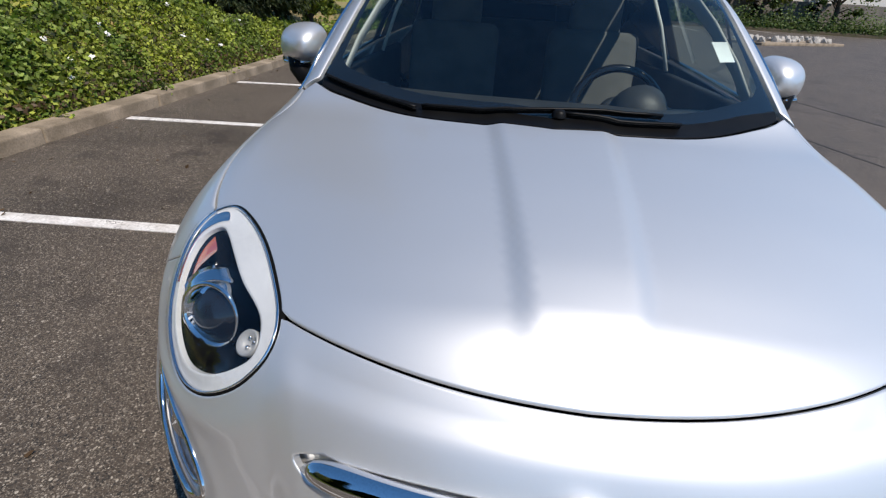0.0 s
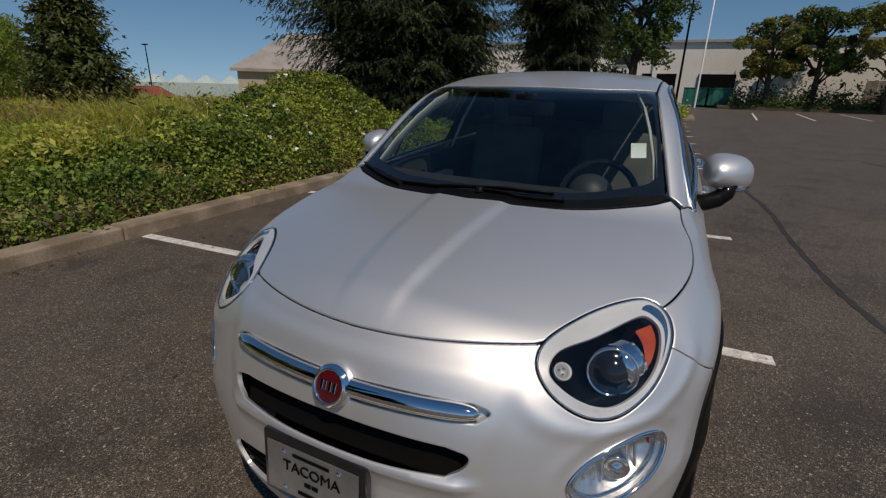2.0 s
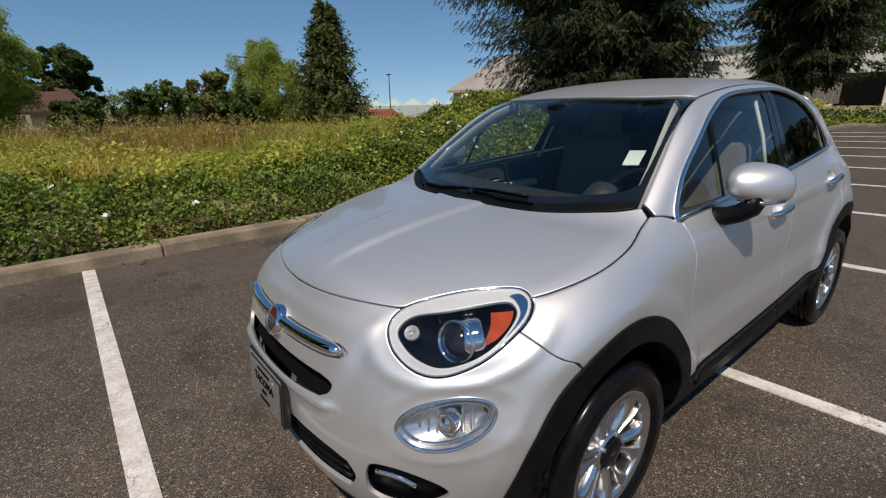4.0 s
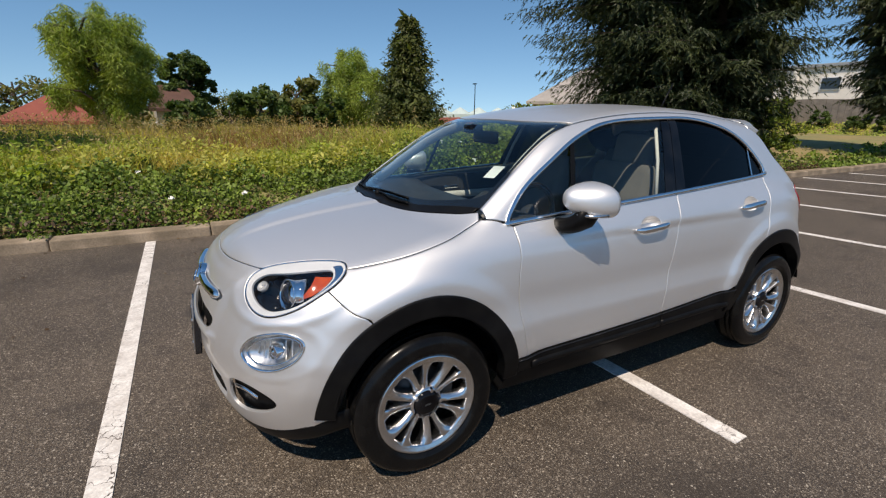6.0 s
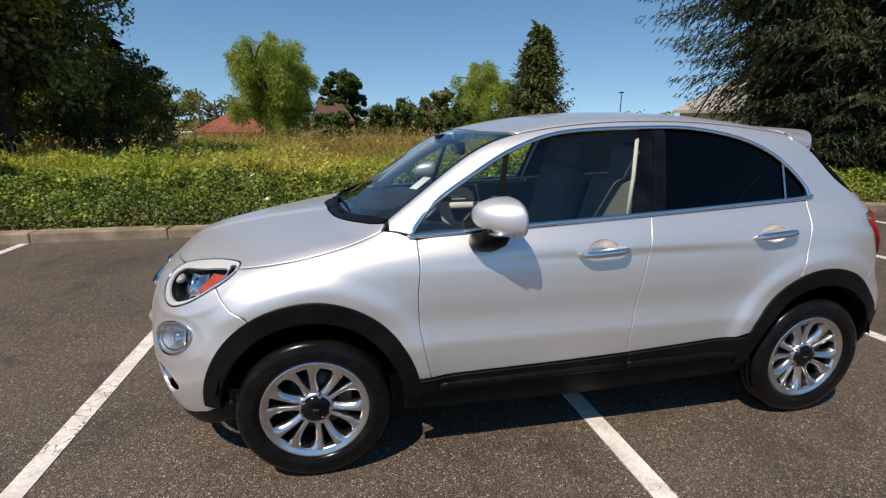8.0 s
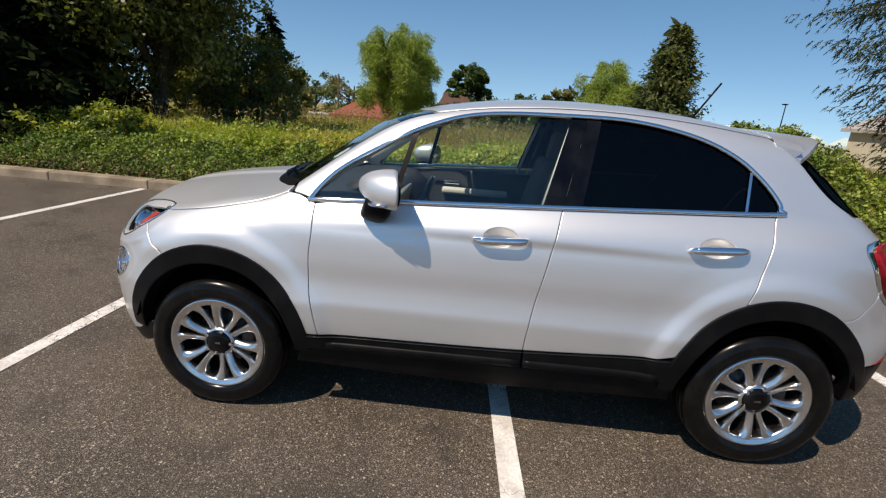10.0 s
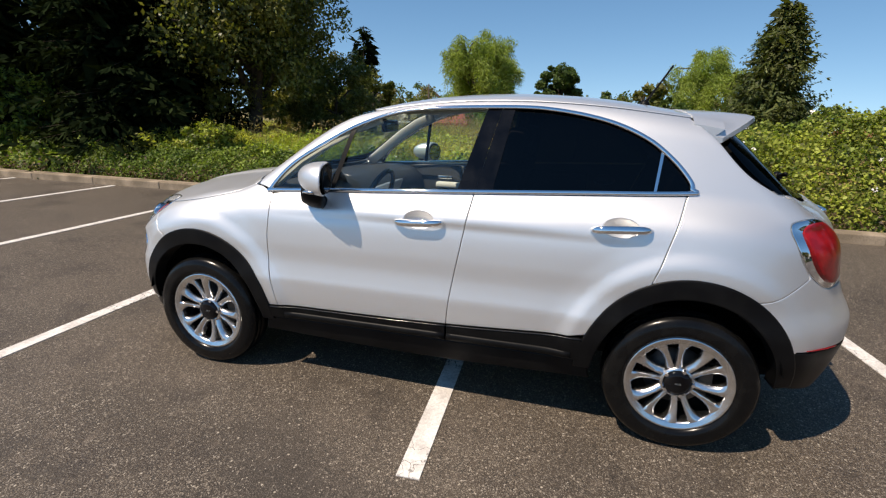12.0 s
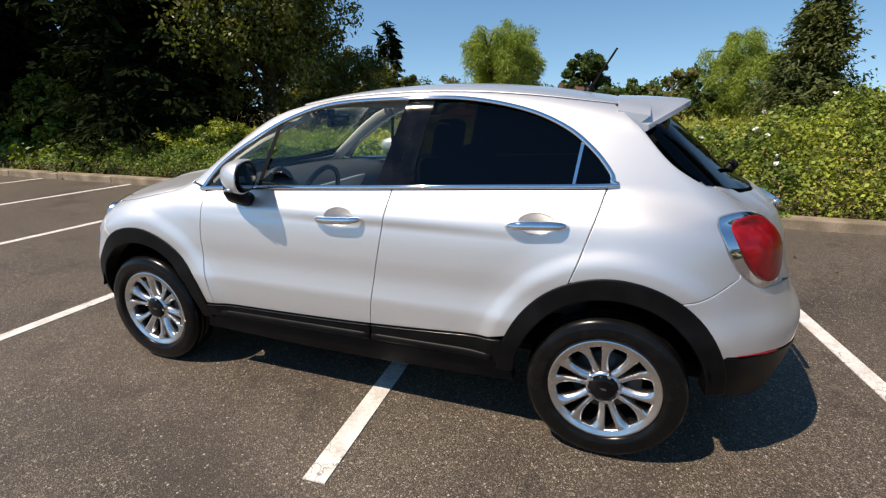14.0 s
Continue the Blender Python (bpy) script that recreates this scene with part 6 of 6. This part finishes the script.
# ---- wheels ----
# Barrel and brake disc coloured dark for the shade behind the spokes.
wheel = part("wheel", lathe([(-0.10, 0.06), (-0.085, 0.10), (-0.085, 0.220), (0.0, 0.224)], 40), DARK, car)
part("tyre", lathe([(-0.10, 0.222), (-0.115, 0.268), (-0.108, 0.312), (-0.085, 0.330), (-0.03, 0.3345), (-0.026, 0.328), (-0.018, 0.328), (-0.014, 0.3345), (0.0, 0.3335), (0.004, 0.327), (0.012, 0.327), (0.016, 0.332), (0.036, 0.327), (0.052, 0.312), (0.060, 0.288), (0.058, 0.268), (0.0595, 0.263), (0.055, 0.248), (0.044, 0.236), (0.025, 0.226)], 72), RUBBER, wheel)
part("rim", lathe([(-0.07, 0.208), (0.0, 0.200), (0.026, 0.198), (0.035, 0.200), (0.040, 0.206), (0.042, 0.220), (0.0445, 0.223), (0.045, 0.232), (0.038, 0.236), (0.02, 0.232)], 72), ALLOY, wheel)
part("brake_disc", lathe([(-0.05, 0.0), (-0.05, 0.14), (-0.066, 0.14), (-0.066, 0.0)], 40), shade("brake_steel_shaded", (0.10, 0.09, 0.085), 0.5, 0.8, scale=12), wheel)
part("caliper", box_bm((0.07, 0.06, 0.14), (-0.05, 0.125, 0.02), 0.015), BARK, wheel)
part("hub", lathe([(-0.03, 0.078), (0.012, 0.077), (0.024, 0.071), (0.026, 0.064)], 36), ALLOY, wheel)
part("hub_cap", lathe([(0.020, 0.060), (0.033, 0.055), (0.037, 0.036), (0.037, 0.0)], 30), PIANO, wheel)
for i in range(5):
    a = 2 * math.pi * i / 5
    bm = bmesh.new()
    bmesh.ops.create_cone(bm, cap_ends=True, segments=6, radius1=0.0105, radius2=0.009, depth=0.016, matrix=Matrix.Translation((0.027, 0.064 * math.cos(a), 0.064 * math.sin(a))) @ pose(0, 0, 0, 0, 90, 0))
    part("wheel_nut", bm, CHROME, wheel, smooth=False)
part("cap_mark", box_bm((0.004, 0.030, 0.012), (0.035, 0, 0), 0.001), STEEL, wheel, smooth=False)


edge_in = spline([0.060, 0.09, 0.14, 0.20, 0.242], [1.0, 2.6, 4.8, 6.6, 7.6])
edge_out = spline([0.060, 0.082, 0.10, 0.125, 0.16, 0.19, 0.21, 0.228, 0.242], [30, 27.5, 23.5, 20.0, 18.6, 19.4, 21.6, 25.5, 30])


def spoke(sign):
    """One of a pair of spokes: a ridge beside the slit, a broad slope down to the opening, flaring into hub and rim."""
    rows, across = 18, [0, 0, 0.10, 0.30, 0.62, 0.90, 1, 1]
    lifts = [-0.045, -0.004, 0.004, 0.006, 0.002, -0.008, -0.016, -0.050]
    V = []
    for r in np.linspace(0.062, 0.238, rows):
        t = (r - 0.062) / 0.176
        x = 0.013 + 0.026 * t**1.2
        flat = 1 - t**5
        for k, u in enumerate(across):
            a = radians(sign * (edge_in(r) + (edge_out(r) - edge_in(r)) * u))
            h = lifts[k] if k in (0, 7) else lifts[k] * flat
            V.append((x + h, 0.90 * r * math.sin(a), 0.90 * r * math.cos(a)))
    k = len(across)
    Fc = [(i * k + j, i * k + j + 1, (i + 1) * k + j + 1, (i + 1) * k + j) for i in range(rows - 1) for j in range(k - 1)]
    return np.array(V), Fc if sign < 0 else [q[::-1] for q in Fc]


spoke_meshes = [mesh_of("spoke", *spoke(s), ALLOY) for s in (-1, 1)]
for me in spoke_meshes:
    me.set_sharp_from_angle(angle=radians(38))
for i in range(6):
    for me in spoke_meshes:
        ob = part("spoke", me, ALLOY, wheel)
        ob.rotation_euler = (radians(60 * i + 14), 0, 0)
wheel.location = (0.835, -AXLE, HUB)
made = [wheel]
for sx, sy in ((1, 1), (-1, -1), (-1, 1)):
    w = copy_thing(wheel, pose(sx * 0.835, sy * AXLE, HUB, 0, 0, 0 if sx > 0 else 180))
    w.parent = car

# ---- cabin ----
part("cabin_floor", box_bm((1.45, 2.9, 0.05), (0, 0.25, 0.42), 0.02), DARK, car)
for s in (-1, 1):
    part("door_card", box_bm((0.05, 1.66, 0.58), (s * 0.765, 0.0, 0.80), 0.02), TRIM, car)
    part("armrest", box_bm((0.07, 0.5, 0.05), (s * 0.72, -0.1, 0.93), 0.02), CREAM, car)
    part("inner_handle", box_bm((0.02, 0.12, 0.025), (s * 0.73, -0.28, 0.99), 0.008), CHROME, car)
    v, f = sweep([(s * 0.652, -0.905, 1.090), (s * 0.622, -0.74, 1.222), (s * 0.580, -0.59, 1.330), (s * 0.538, -0.45, 1.412), (s * 0.490, -0.31, 1.465)], [(s * 0.93, -0.35, 0.1)] * 5, ring(0.036, 0.008, 10))
    part("pillar_lining", (v, f), CREAM, car)
    v, f = sweep([(s * 0.735, 0.205, 1.10), (s * 0.672, 0.258, 1.30), (s * 0.592, 0.308, 1.475)], [(s, 0, 0.4)] * 3, ring(0.010, 0.009, 10))
    part("pillar_lining", (v, f), CREAM, car)
headliner = panel("headliner", TOP, mirrored(seg((0, -0.38), (0.3, -0.35), (0.53, -0.27), n=5) + seg((0.53, -0.27), (0.53, 1.2), n=8) + [(0.53, 1.2), (0, 1.2)]), CREAM, car, offset=-0.045, rim=0, edge=0, grid=0.08)
prof = [(-1.10, 1.03), (-1.0, 1.075), (-0.80, 1.085), (-0.66, 1.065), (-0.58, 1.0), (-0.56, 0.9), (-0.60, 0.62), (-0.95, 0.55)]
v = np.array([(x, y + 0.10 * (abs(x) / 0.74) ** 3, z) for x in np.linspace(-0.74, 0.74, 15) for y, z in prof])
f = [(i * 8 + j, i * 8 + j + 1, (i + 1) * 8 + j + 1, (i + 1) * 8 + j) for i in range(14) for j in range(7)]
part("dashboard", (v, f), TRIM, car)
part("trim_panel", box_bm((1.1, 0.03, 0.12), (0.0, -0.565, 0.94), 0.012), SILVER, car, "silver dashboard trim")
part("binnacle", lathe([(-0.12, 0.0), (-0.11, 0.08), (0.0, 0.105), (0.02, 0.095), (0.0, 0.08)], 24, "z"), TRIM, car).matrix_basis = pose(0.37, -0.66, 1.045, -78, 0, 0)
wheel_ring = np.array([(0.185 * math.cos(a), 0.185 * math.sin(a), 0) for a in np.arange(40) / 40 * 6.283])
st = part("steering_wheel", sweep(wheel_ring, wheel_ring * 0 + [[0, 0, 1]], ring(0.017, 0.015, 10), True), GLOSS_BLACK, car)
st.matrix_basis = pose(0.37, -0.40, 0.985, 68, 0, 0)
part("airbag_cover", lathe([(-0.05, 0.05), (-0.01, 0.075), (0.015, 0.06), (0.022, 0.0)], 24, "z"), TRIM, st)
for a in (0, 180, 270):
    part("wheel_spoke", box_bm((0.12, 0.03, 0.016), (0.12 * math.cos(radians(a)), 0.12 * math.sin(radians(a)), -0.006), 0.006, pose(0, 0, 0, 0, 0, a)), TRIM, st)


def seat_at(x, y, wide):
    s = part("seat", box_bm((wide, 0.52, 0.16), (x, y, 0.62), 0.05, segments=3), SEAT, car, "grey-beige cloth seat")
    part("backrest", box_bm((wide * 0.95, 0.15, 0.62), (x, y + 0.30, 0.95), 0.06, pose(0, 0, 0, -14, 0, 0), 3), SEAT, s)
    for k in ((0,) if wide < 0.8 else (-0.4, 0.4)):
        part("headrest", box_bm((0.27, 0.10, 0.20), (x + k, y + 0.40, 1.33), 0.045, pose(0, 0, 0, -10, 0, 0), 3), SEAT, s)
        for e in (-0.06, 0.06):
            part("headrest_post", lathe([(0, 0.006), (0.12, 0.006)], 8, "z"), CHROME, s).location = (x + k + e, y + 0.38, 1.16)


seat_at(0.37, 0.02, 0.50)
seat_at(-0.37, 0.02, 0.50)
seat_at(0, 0.92, 1.28)
im = part("inside_mirror", box_bm((0.24, 0.035, 0.075), (0, -0.46, 1.405), 0.016), PIANO, car)
part("mirror_stalk", tube([(0, -0.46, 1.42), (0, -0.52, 1.455), (0, -0.56, 1.475)], 0.012), PIANO, im)
part("sensor_housing", box_bm((0.09, 0.09, 0.05), (0, -0.55, 1.455), 0.015), PIANO, im)

# ---- kerb stones ----
kerb = thing("kerb", "weathered grey-brown concrete kerb with joints", "kerb", (KERB_X - 0.11, 0, 0))
kerb["kind"] = "structure"
stone = None
for i in range(38):
    if stone is None:
        first = part("kerb_stone", box_bm((0.24, 1.612, 0.34), (0, 0, -0.04), 0.025, segments=3), KERB, kerb)
        stone, ob = first.data, first
    else:
        ob = new("kerb_stone", stone)
        ob.parent = kerb
    g = random.Random(i)
    ob.location = (g.uniform(-0.008, 0.008), -27 + 1.62 * i, g.uniform(-0.006, 0.006))
    ob.rotation_euler = (0, 0, g.uniform(-0.004, 0.004))
